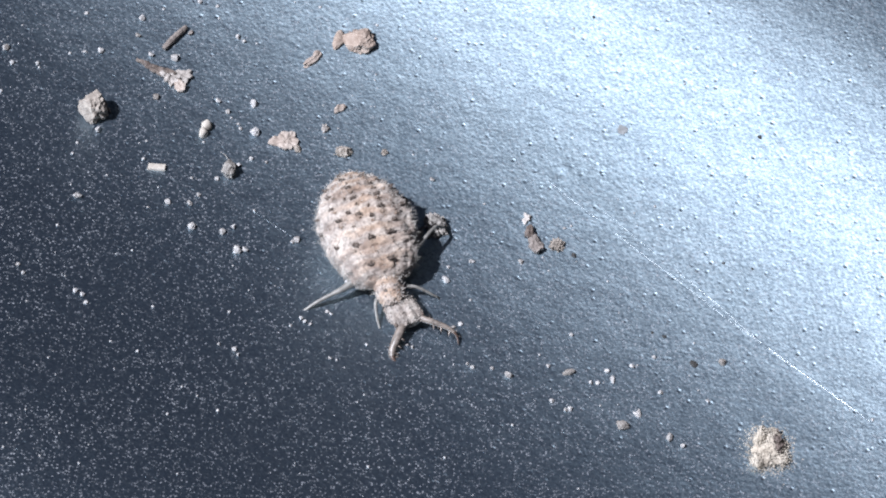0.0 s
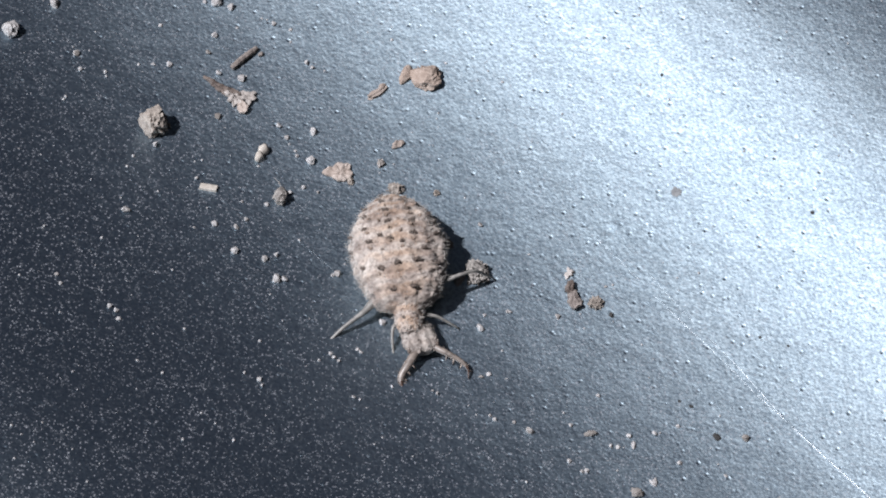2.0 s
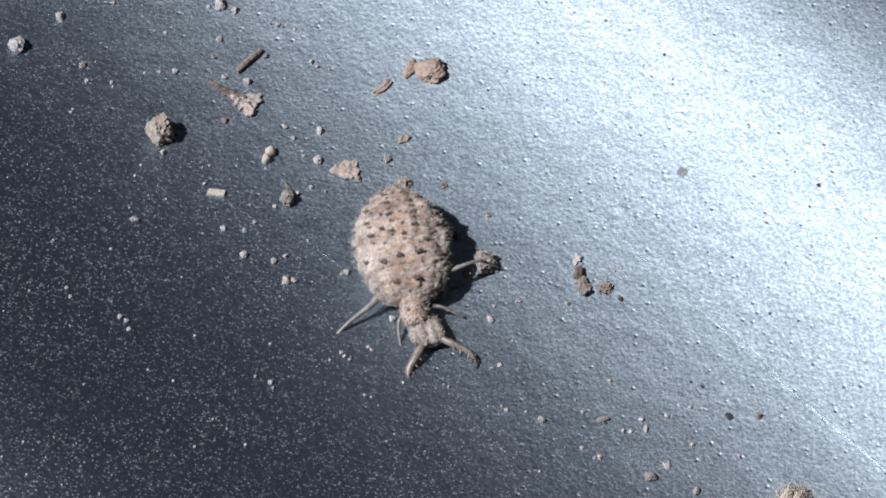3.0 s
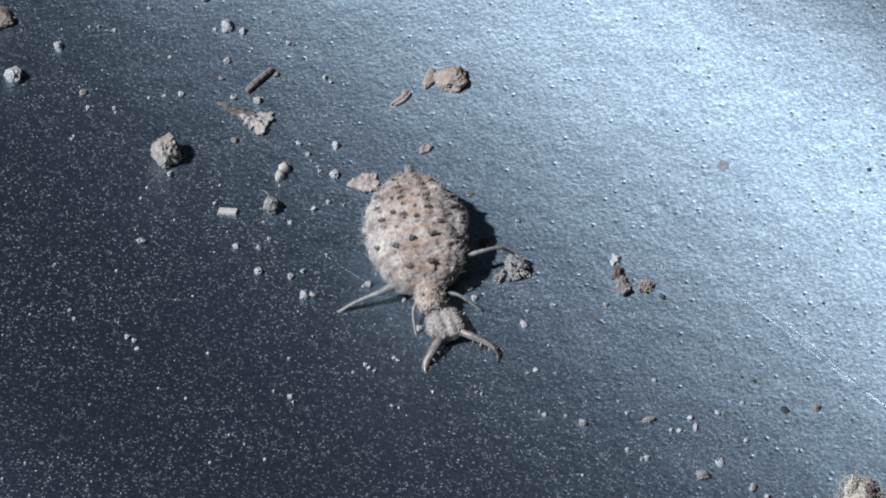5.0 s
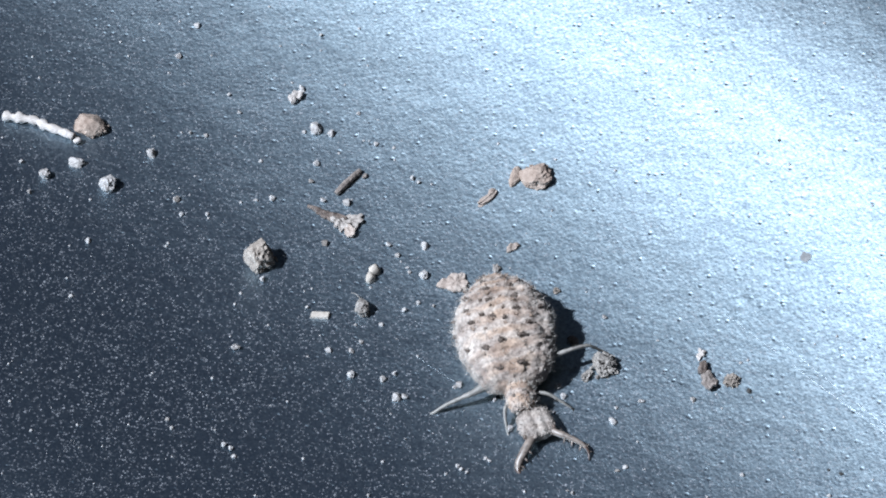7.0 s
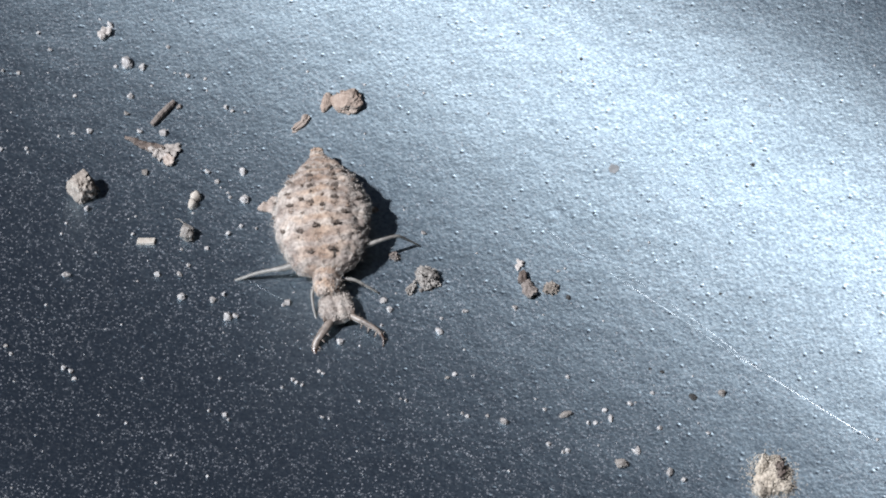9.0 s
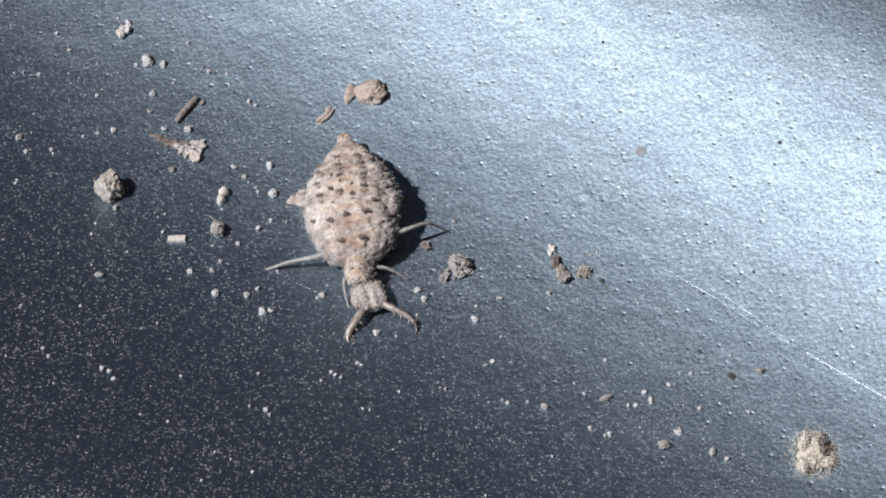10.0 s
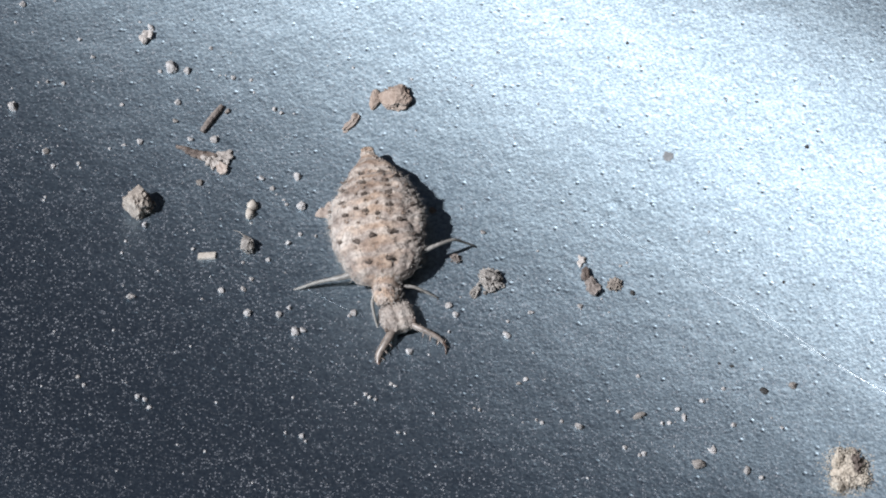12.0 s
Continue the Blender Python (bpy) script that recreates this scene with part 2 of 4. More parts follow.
def rocky(detail, seed, size, lump=0.28, crag=0.10, flat=0.55):
    """A broken, lumpy solid of the given x, y, z size whose underside rests at z = 0."""
    verts, faces = BALLS[detail]
    at = Vector((seed * 3.7, seed * 1.3, seed * 2.1))
    rng = random.Random(seed)
    cuts = [(Vector((rng.uniform(-1, 1), rng.uniform(-1, 1), rng.uniform(-0.5, 1))).normalized(), rng.uniform(0.62, 0.9)) for _ in range(6)]
    out = []
    for v in verts:
        r = 1 + lump * noise.noise(v * 1.3 + at) + crag * noise.noise(v * 3.5 + at) + crag * 0.8 * noise.noise(v * 8.0 + at) + crag * 0.5 * noise.noise(v * 17.0 + at)
        p = v * r
        for n, d in cuts:
            over = p.dot(n) - d
            if over > 0:
                p = p - n * over * 0.8
        out.append(p)
    out = [Vector((p.x, p.y, max(p.z, -flat))) for p in out]
    low = min(p.z for p in out)
    sx, sy = (max(abs(p[k]) for p in out) for k in range(2))
    top = max(p.z for p in out) - low
    return [(p.x / sx * size[0] / 2, p.y / sy * size[1] / 2, (p.z - low) / top * size[2]) for p in out], faces


def tube(points, radii, sides=8, rough=0.0, seed=1):
    """A closed tapered tube along points."""
    pts = [Vector(p) for p in points]
    verts, faces = [], []
    for i, p in enumerate(pts):
        along = (pts[min(i + 1, len(pts) - 1)] - pts[max(i - 1, 0)]).normalized()
        side = along.cross(Vector((0, 0, 1)))
        side = side.normalized() if side.length > 1e-4 else Vector((1, 0, 0))
        up = side.cross(along)
        for k in range(sides):
            a = 2 * math.pi * k / sides
            r = radii[i] * (1 + rough * noise.noise(Vector((k * 1.7, i * 0.9, seed * 5.1))))
            verts.append(p + side * (r * math.cos(a)) + up * (r * math.sin(a)))
    for i in range(len(pts) - 1):
        for k in range(sides):
            a, b = i * sides + k, i * sides + (k + 1) % sides
            faces.append([a, b, b + sides, a + sides])
    faces.append(list(range(sides))[::-1])
    faces.append([(len(pts) - 1) * sides + k for k in range(sides)])
    return [tuple(v) for v in verts], faces


def smooth_line(points, steps=5):
    """A Catmull-Rom curve through points."""
    p = [Vector(v) for v in points]
    p = [2 * p[0] - p[1], *p, 2 * p[-1] - p[-2]]
    out = []
    for i in range(1, len(p) - 2):
        for s in range(steps):
            t = s / steps
            a, b, c, d = p[i - 1:i + 3]
            out.append(0.5 * ((2 * b) + (c - a) * t + (2 * a - 5 * b + 4 * c - d) * t * t + (3 * b - a - 3 * c + d) * t ** 3))
    out.append(p[-2])
    return out


def join(*pieces):
    verts, faces = [], []
    for v, f in pieces:
        n = len(verts)
        verts += v
        faces += [[i + n for i in q] for q in f]
    return verts, faces


def moved(piece, x, y, z=0.0, turn=0.0, scale=1.0):
    c, s = math.cos(radians(turn)) * scale, math.sin(radians(turn)) * scale
    return [(v[0] * c - v[1] * s + x, v[0] * s + v[1] * c + y, v[2] * scale + z) for v in piece[0]], piece[1]


def flake(seed, outline, thick, curl=0.15, rings=4):
    """A crumpled flake with real thickness. outline: (angle, radius) pairs, in degrees and millimetres."""
    n = 40
    def radius(a):
        a %= 360
        pts = [*outline, (outline[0][0] + 360, outline[0][1])]
        for (a0, r0), (a1, r1) in zip(pts, pts[1:]):
            if a0 <= a <= a1:
                return r0 + (r1 - r0) * (a - a0) / (a1 - a0)
        return pts[-1][1]
    top, bottom = [], []
    for ring in range(rings + 1):
        for k in range(n if ring else 1):
            a = 360 * k / n
            r = radius(a) * ring / rings * (1 + (0.25 * noise.noise(Vector((2.2 * math.cos(radians(a)), 2.2 * math.sin(radians(a)), seed * 3.3))) + 0.07 * noise.noise(Vector((7 * math.cos(radians(a)), 6 * math.sin(radians(a)), seed * 1.7)))) * (ring / rings))
            x, y = r * math.cos(radians(a)), r * math.sin(radians(a))
            z = curl * (1 + noise.noise(Vector((x * 1.3, y * 1.3, seed * 2.3)))) + 0.7 * curl * noise.noise(Vector((x * 4, y * 4, seed)))
            z = max(z, 0.0)
            edge = 0.35 if ring == rings else 0.0
            top.append((x, y, z + thick * (1 - edge)))
            bottom.append((x, y, z * 0.6 + thick * edge * 0.5))
    m = len(top)
    faces = []
    def at(ring, k):
        return 0 if ring == 0 else 1 + (ring - 1) * n + k % n
    for k in range(n):
        faces.append([at(0, 0), at(1, k), at(1, k + 1)])
        faces.append([m + at(0, 0), m + at(1, k + 1), m + at(1, k)])
        for ring in range(1, rings):
            q = [at(ring, k), at(ring + 1, k), at(ring + 1, k + 1), at(ring, k + 1)]
            faces.append(q)
            faces.append([m + v for v in q[::-1]])
        faces.append([at(rings, k + 1), at(rings, k), m + at(rings, k), m + at(rings, k + 1)])
    return top + bottom, faces


# ---- the painted sheet ----
DENTS = [(22.9, 6.2, 0.42, 0.05), (11.75, 4.45, 0.4, 0.04), (9.48, 3.68, 0.42, 0.06), (19.61, 8.96, 0.25, 0.06), (24.23, 6.75, 0.22, 0.06),
         (1.65, 7.31, 0.25, 0.06), (17.96, -2.24, 0.2, 0.06), (10.87, 11.89, 0.2, 0.06), (16.97, 12.86, 0.2, 0.06)]


TROUGH = Vector((0.602, 0.799))  # across the shallow trough, from its dark side to its bright side
BEND = 0.0118                      # curvature of the sheet across the trough, per millimetre
RIM = 6.0                          # height of the level sheet round the trough
ACROSS = np.arange(-260.0, 260.5, 0.5)
SLOPE = BEND * ACROSS / (1 + (np.abs(ACROSS) / np.where(ACROSS > 0, 26.0, 34.0)) ** 6)
RISE = np.cumsum(SLOPE) * 0.5
RISE -= RISE[520]


def sheet_height(x, y):
    """Height of the sheet, in millimetres: a long shallow trough, a soft unevenness, and small dents with a raised lip."""
    far = math.hypot(x, y) / 190
    if far > 1.35:
        return RIM
    z = RIM - (RIM - float(np.interp(x * TROUGH.x + y * TROUGH.y, ACROSS, RISE))) * math.exp(-far ** 8)
    if far < 0.4:
        z += 0.012 * noise.noise(Vector((x * 0.9, y * 0.9, 3.0))) + 0.02 * noise.noise(Vector((x * 0.25, y * 0.25, 8.0)))
        for dx, dy, r, deep in DENTS:
            d = math.hypot(x - dx, (y - dy) * 1.4) / r
            if d < 2.5:
                z += -deep * math.exp(-d * d * 2.2) + deep * 0.35 * math.exp(-((d - 1.25) * 2.6) ** 2)
    return z


def seat(x, y, turn, rest):
    """The pose of a thing that lies on the sheet: upright on its slope, turned, sunk or lifted by rest."""
    up = Vector((sheet_height(x - 1, y) - sheet_height(x + 1, y), sheet_height(x, y - 1) - sheet_height(x, y + 1), 2)).normalized()
    m = Vector((0, 0, 1)).rotation_difference(up).to_matrix().to_4x4() @ Matrix.Rotation(radians(turn), 4, "Z")
    m.translation = Vector((x, y, sheet_height(x, y) + rest)) * MM
    return m


def build_sheet():
    far = [3, 6, 10, 16, 25, 40, 60, 85, 115, 150, 190, 240, 300, 400, 700, 1500, 4000, 15000, 60000]
    xs = [-58 - d for d in far[::-1]] + [-58 + 0.3 * k for k in range(341)] + [44 + d for d in far]
    ys = [-38 - d for d in far[::-1]] + [-38 + 0.3 * k for k in range(271)] + [43 + d for d in far]
    verts = [(x, y, sheet_height(x, y)) for y in ys for x in xs]
    w = len(xs)
    faces = [[j * w + i, j * w + i + 1, (j + 1) * w + i + 1, (j + 1) * w + i] for j in range(len(ys) - 1) for i in range(w - 1)]
    ob = new("ground", finish("ground", verts, faces, [SHEET]))
    tagged(ob, "dark blue-grey metallic painted sheet, dusty and finely pitted", "painted sheet", kind="structure")


def scratch(points, width, seed):
    line = smooth_line([(x, y, 0) for x, y in points], 14)
    verts, faces = [], []
    rng = random.Random(seed)
    for i, p in enumerate(line):
        along = (line[min(i + 1, len(line) - 1)] - line[max(i - 1, 0)]).normalized()
        side = Vector((-along.y, along.x, 0))
        w = width * (0.5 + 0.6 * rng.random()) * min(1.0, 0.35 + 1.6 * i / len(line)) * (1 if 0 < i < len(line) - 1 else 0.1)
        p = p + side * rng.uniform(-0.008, 0.008)
        z = sheet_height(p.x, p.y)
        for k, rise in ((-1, 0.003), (0, 0.010), (1, 0.003)):
            verts.append((p.x + side.x * w * k, p.y + side.y * w * k, z + rise))
    for i in range(len(line) - 1):
        if noise.noise(Vector((i * 0.23, seed * 3.1, 0.0))) < -0.42:
            continue
        for k in range(2):
            a = i * 3 + k
            faces.append([a, a + 1, a + 4, a + 3])
    ob = new("scratch", finish("scratch", verts, faces, [SCRAPE]))
    tagged(ob, "long pale hairline scratch scored into the paint", "scratch", "scratches in the sheet", "structure")


def build_sky_block(name, facing, distance, height, start, end):
    """An unseen dark wall, added to cut sky light and reflections. facing: degrees of the way from the sheet to the
    wall.
    """
    out = Vector((math.cos(radians(facing)), math.sin(radians(facing)), 0))
    along = Vector((-out.y, out.x, 0))
    corners = [out * b + along * a for a, b in ((start, distance), (end, distance), (end, distance + 180), (start, distance + 180))]
    verts = [(p.x, p.y, z) for z in (0, height) for p in corners]
    faces = [[0, 1, 5, 4], [1, 2, 6, 5], [2, 3, 7, 6], [3, 0, 4, 7], [4, 5, 6, 7], [3, 2, 1, 0]]
    ob = new(name, finish(name, verts, faces, [SKY_BLOCK], smooth=False))
    tagged(ob, "unseen dark wall added to keep sky light off the sheet", "wall", kind="structure")


build_sheet()
# added walls, out of view, that deepen the shade on the sheet
build_sky_block("sky_block_north_east", 60, 700, 4600, -1050, 1300)
build_sky_block("sky_block_north_west", 150, 1300, 5000, -700, 1500)
build_sky_block("sky_block_south_west", 240, 1500, 2550, -1300, 1050)
build_sky_block("sky_block_south_east", 330, 1050, 4200, -1500, 700)
scratch([(8.73, 3.04), (12.0, 0.4), (15.4, -2.35), (18.3, -4.6), (21.0, -6.85), (23.9, -9.0), (26.6, -11.05), (30.5, -14.0)], 0.0085, 3)
scratch([(12.6, 0.9), (16.6, -2.6), (19.8, -5.3), (22.8, -8.1), (25.0, -9.9), (29.7, -13.4)], 0.01, 5)
scratch([(-10.5, -1.36), (-9.1, -2.3), (-7.8, -3.1)], 0.0035, 8)


# ---- loose pieces lying on the sheet ----
def crystal(seed, points=15):
    """An angular broken grain, 1 across, resting at z = 0."""
    rng = random.Random(seed)
    bm = bmesh.new()
    for _ in range(points):
        v = Vector((rng.gauss(0, 1), rng.gauss(0, 1), rng.gauss(0, 1))).normalized()
        bm.verts.new(v * rng.uniform(0.8, 1.0))
    hull = bmesh.ops.convex_hull(bm, input=bm.verts[:])
    bmesh.ops.delete(bm, geom=list({g for g in hull["geom_interior"] + hull["geom_unused"] if isinstance(g, bmesh.types.BMVert)}), context="VERTS")
    bmesh.ops.bevel(bm, geom=bm.edges[:], offset=0.07, segments=1, affect="EDGES")
    bm.verts.index_update()
    vs = [v.co.copy() for v in bm.verts]
    fs = [[v.index for v in f.verts] for f in bm.faces]
    bm.free()
    low, high = min(v.z for v in vs), max(v.z for v in vs)
    sx, sy = max(abs(v.x) for v in vs), max(abs(v.y) for v in vs)
    return [(v.x / sx / 2, v.y / sy / 2, (v.z - low) / (high - low) * 0.8) for v in vs], fs


GRAINS = [finish("grain", *crystal(40 + k), [quartz], smooth=False) for k in range(9)]
GRAIN_MESHES = {}
LABELS = {quartz.name: "pale quartz sand grain on the painted sheet", tan_crumb.name: "tan crumb of dry earth on the painted sheet",
          dark_crumb.name: "small dark crumb stuck to the painted sheet"}
NAMES = {quartz.name: "sand_grain", tan_crumb.name: "earth_crumb", dark_crumb.name: "dark_crumb"}
count = 0


def grain(x, y, w, h, turn, mat):
    global count
    count += 1
    w, h = w * 0.96, h * 0.96
    worn = max(w, h) > 0.6
    key = (count % 9, mat.name, worn)
    if key not in GRAIN_MESHES:
        me = finish("grain", *rocky(3, 70 + count % 9, (1, 1, 0.8), 0.4, 0.25), [quartz], smooth=False) if worn else GRAINS[count % 9].copy()
        me.materials[0] = mat
        GRAIN_MESHES[key] = me
    ob = new(NAMES[mat.name], GRAIN_MESHES[key])
    tall = min(w, h) * (0.9 if mat is not dark_crumb else 0.5)
    ob.matrix_world = seat(x, y, turn, -0.02) @ Matrix.Diagonal((w, h, tall, 1))
    tagged(ob, LABELS[mat.name], NAMES[mat.name].replace("_", " "), NAMES[mat.name].replace("_", " ") + "s scattered on the sheet")


def thing(name, me, x, y, turn, label, category, group="", rest=-0.02):
    ob = new(name, me)
    ob.matrix_world = seat(x, y, turn, rest)
    return tagged(ob, label, category, group)


def crumbly(seed, size, crumbs, spread=0.5, detail=4, lump=0.4, crag=0.55):
    """A lump of dry earth: a craggy core with smaller crumbs baked onto it."""
    rng = random.Random(seed)
    pieces = [rocky(detail, seed, size, lump, crag)]
    for k in range(crumbs * 2):
        a, r = rng.uniform(0, 6.28), rng.uniform(0.2, spread)
        d = rng.uniform(0.10, 0.30) * min(size)
        z = size[2] * max(0.0, 0.95 - 3.2 * r * r) * rng.uniform(0.75, 0.95) - d * 0.55
        pieces.append(moved(crystal(seed * 7 + k % 12, 9), r * size[0] * math.cos(a), r * size[1] * math.sin(a), max(z, 0.0), rng.uniform(0, 360), d))
    return join(*pieces)


def lay_pieces():
    clods = "lumps of dry earth on the sheet"
    for seed, size, crumbs, mat, x, y, turn, label in (
            (11, (2.2, 2.2, 1.75), 30, GREY_CLOD, -22.30, 5.73, 0, "grey crumbly lump of dry clay casting a hard shadow"),
            (14, (2.5, 2.0, 1.1), 22, TAN_CLOD, -5.05, 13.72, -14, "flat rosy-tan lump of dry clay"),
            (15, (0.88, 1.71, 0.5), 9, TAN_CLOD, -6.42, 13.76, -8, "small tan sliver of clay broken from a larger lump"),
            (17, (2.55, 1.91, 1.2), 26, TAN_CLOD, -36.42, 16.76, -10, "two-toned tan lump of dry earth"),
            (19, (0.83, 0.95, 0.55), 8, BARK, -0.80, 0.66, 20, "dark brown crumb of earth beside the larva"),
            (23, (1.75, 1.9, 1.25), 26, HUSK, 1.57, -1.27, 0, "grey rubble of crumbled clay beside the larva"),
            (24, (0.65, 1.17, 0.45), 7, HUSK, 0.56, -2.00, -25, "small grey chip of clay beside larger rubble"),
            (27, (1.16, 1.19, 0.7), 9, GREY_CLOD, 9.69, -2.04, 0, "round grey-tan crumb of clay"),
            (31, (0.69, 0.72, 0.5), 4, PITH, -6.63, 6.21, 0, "small round grey crumb of clay"),
            (33, (1.26, 1.01, 0.6), 14, GREY_CLOD, -5.15, 4.36, 20, "pale crumbly clot of clay at the tail of the larva"),
            (35, (0.56, 0.61, 0.4), 4, GREY_CLOD, -2.38, 4.60, 0, "small pale crumb of clay"),
            (37, (0.59, 0.70, 0.4), 5, GREY_CLOD, -8.24, 4.34, 0, "small pale crumb of clay beside a torn leaf flake")):
        thing("clay_lump", finish("clay_lump", *(crumbly(seed, size, crumbs // 6, 0.5, 4, 0.25, 0.13) if mat is TAN_CLOD else crumbly(seed, size, crumbs // 5, 0.5, 4, 0.32, 0.22) if size[0] > 2 else crumbly(seed, size, crumbs)), [mat], smooth=False), x, y, turn, label, "clay lump", clods)
    flakes = "dry plant flakes on the sheet"
    for seed, outline, thick, curl, mat, x, y, turn, label in (
            (3, [(0, 0.8), (25, 0.6), (55, 1.0), (80, 0.8), (110, 0.85), (150, 0.6), (188, 1.35), (212, 0.7), (250, 0.65), (285, 0.8), (315, 0.55), (340, 0.85)], 0.14, 0.2, LEAF, -9.05, 4.85, 5, "beige torn flake of dry leaf"),
            (5, [(0, 0.6), (30, 0.45), (60, 0.7), (120, 0.55), (170, 0.35), (200, 0.5), (280, 0.7), (330, 0.55)], 0.2, 0.3, BARK, 8.25, -2.15, 15, "grey-brown curled flake of dead leaf"),
            (6, [(0, 0.25), (80, 0.5), (150, 0.28), (260, 0.5), (310, 0.28)], 0.18, 0.3, RED_BARK, 7.85, -1.2, 10, "pale brown sliver of dead leaf"),
            (44, [(0, 0.16), (40, 0.42), (80, 0.22), (110, 0.5), (150, 0.14), (210, 0.34), (260, 0.45), (290, 0.18), (330, 0.3)], 0.1, 0.12, PITH, 7.54, -0.08, 0, "pale frayed flake of dry leaf"),
            (12, [(0, 0.4), (90, 0.5), (150, 0.35), (250, 0.7), (300, 0.35)], 0.18, 0.28, PITH, -22.70, 20.40, 0, "pale shrivelled flake of dry leaf"),
            (15, [(0, 0.7), (25, 0.4), (50, 0.75), (80, 0.5), (120, 0.45), (150, 0.75), (180, 0.35), (220, 0.6), (250, 0.3), (285, 0.8), (320, 0.45)], 0.14, 0.22, PITH, -16.65, 9.79, 0, "cream torn flake of dry leaf"),
            (18, [(0, 0.65), (30, 0.35), (70, 0.6), (100, 0.4), (130, 1.0), (165, 0.4), (200, 0.55), (235, 0.3), (260, 0.75), (285, 0.4), (305, 1.0), (335, 0.4)], 0.14, 0.25, PITH, -17.56, 9.45, 20, "crumpled cream flake of dry leaf"),
            (20, [(0, 0.3), (90, 0.45), (180, 0.3), (270, 0.6)], 0.14, 0.25, LEAF, -16.86, 8.84, 30, "small cream shred of dry leaf")):
        thing("leaf_flake", finish("leaf_flake", *flake(seed, outline, thick, curl), [mat], smooth=False), x, y, turn, label, "leaf flake", flakes)
    thing("leaf_flake", finish("leaf_flake", *flake(47, [(0, 0.3), (45, 0.55), (90, 0.2), (180, 0.25), (225, 0.5), (270, 0.2)], 0.1, 0.2), [LEAF], smooth=False), -5.77, 7.99, 5, "tiny brown shred of dry leaf", "leaf flake", flakes)
    thing("dirt_speck", finish("dirt_speck", *flake(71, [(0, 0.36), (50, 0.3), (120, 0.38), (200, 0.3), (280, 0.37)], 0.03, 0.015), [GREY_DIRT], smooth=False), 13.4, 7.3, 0, "flat grey speck of dirt dried onto the sheet", "dirt speck", rest=0.0)
    thing("leaf_flake", finish("leaf_flake", *join(rocky(3, 84, (1.75, 0.62, 0.36), 0.3, 0.3), moved(rocky(2, 86, (0.8, 0.5, 0.3), 0.3, 0.3), 0.45, 0.15, 0.1, 20)), [LEAF], smooth=False), -8.08, 12.0, 44,
          "narrow rolled beige flake of dry leaf", "leaf flake", flakes)
    line = smooth_line([(-1.9, 0.5, 0.12), (-0.9, 0.15, 0.2), (0.2, -0.2, 0.24), (1.5, -0.15, 0.16)], 5)
    n = len(line)
    strip = join(tube(line, [0.06 + 0.2 * math.sin(math.pi * (0.1 + 0.85 * i / n)) for i in range(n)], 7, 1.0, 3),
                 moved(flake(31, [(0, 0.9), (60, 0.25), (180, 0.8), (250, 0.25)], 0.12, 0.2), 0.1, -0.25, 0.0, -10))
    thing("bark_strip", finish("bark_strip", *moved(strip, 0, 0, 0, 0, 0.85), [RED_BARK], smooth=False), -18.5, 10.25, -7, "red-brown splintered strip of bark", "bark strip", flakes)
    line = smooth_line([(-1.2, -0.85, 0.26), (-0.4, -0.25, 0.3), (0.5, 0.35, 0.3), (1.15, 0.8, 0.28)], 5)
    thing("twig", finish("twig", *moved(join(tube(line, [0.18, 0.24, 0.26, 0.25, 0.27, 0.26, 0.28, 0.26, 0.27, 0.25, 0.26, 0.24, 0.25, 0.22, 0.22, 0.17], 9, 0.12, 7),
          moved(crystal(31), 1.3, 0.2, 0, 0, 0.5), moved(crystal(32), 0.2, 0.5, 0, 0, 0.3)), 0, 0, 0, 0, 0.86), [BARK], smooth=False), -17.7, 13.05, 24, "short grey-brown broken twig", "twig", flakes)
    line = smooth_line([(-2.7, 0.75, 0.3), (-1.6, 0.6, 0.36), (-0.4, 0.5, 0.36), (0.6, 0.0, 0.36), (1.7, -0.35, 0.34), (2.6, -0.7, 0.28)], 4)
    thing("pith_stick", finish("pith_stick", *join(tube(line, [0.3 + 0.08 * math.sin(i * 1.9) for i in range(len(line))], 9, 0.5, 9),
          moved(crystal(33), 2.95, -1.0, 0, 0, 0.6)), [PITH]), -39.97, 16.36, 0, "white soft stick of plant pith", "plant stick", flakes)
    box = [(-0.62, -0.24), (0.58, -0.27), (0.64, 0.22), (-0.56, 0.26)]
    bm = bmesh.new()
    low = [bm.verts.new((x, y, 0)) for x, y in box]
    high = [bm.verts.new((x * 0.97, y * 0.92, 0.22 + 0.04 * x)) for x, y in box]
    bm.faces.new(low[::-1]), bm.faces.new(high)
    for k in range(4):
        bm.faces.new((low[k], low[(k + 1) % 4], high[(k + 1) % 4], high[k]))
    bmesh.ops.bevel(bm, geom=bm.edges[:], offset=0.025, segments=1, affect="EDGES")
    bm.verts.index_update()
    chaff = [tuple(v.co) for v in bm.verts], [[v.index for v in f.verts] for f in bm.faces]
    bm.free()
    thing("chaff_piece", finish("chaff_piece", *chaff, [CHAFF], smooth=False), -17.38, 1.5, 4, "small pale oblong piece of chaff", "chaff", flakes)
    thing("seed", finish("seed", *join(moved(rocky(3, 57, (0.74, 0.85, 0.66), 0.15, 0.1), 0.04, 0.3), moved(rocky(3, 58, (0.68, 0.85, 0.6), 0.15, 0.1), -0.03, -0.32)), [CHAFF]), -14.62, 5.2, -8, "pale oblong seed husk", "seed", flakes)
    def tall_heap(shape):
        return [(x * 0.78, y * 0.96, z * 0.9) for x, y, z in shape[0]], shape[1]

    # heap of pale dust: soft lobes, a broken dark hollow, loose crumbs round it
    rng = random.Random(8)
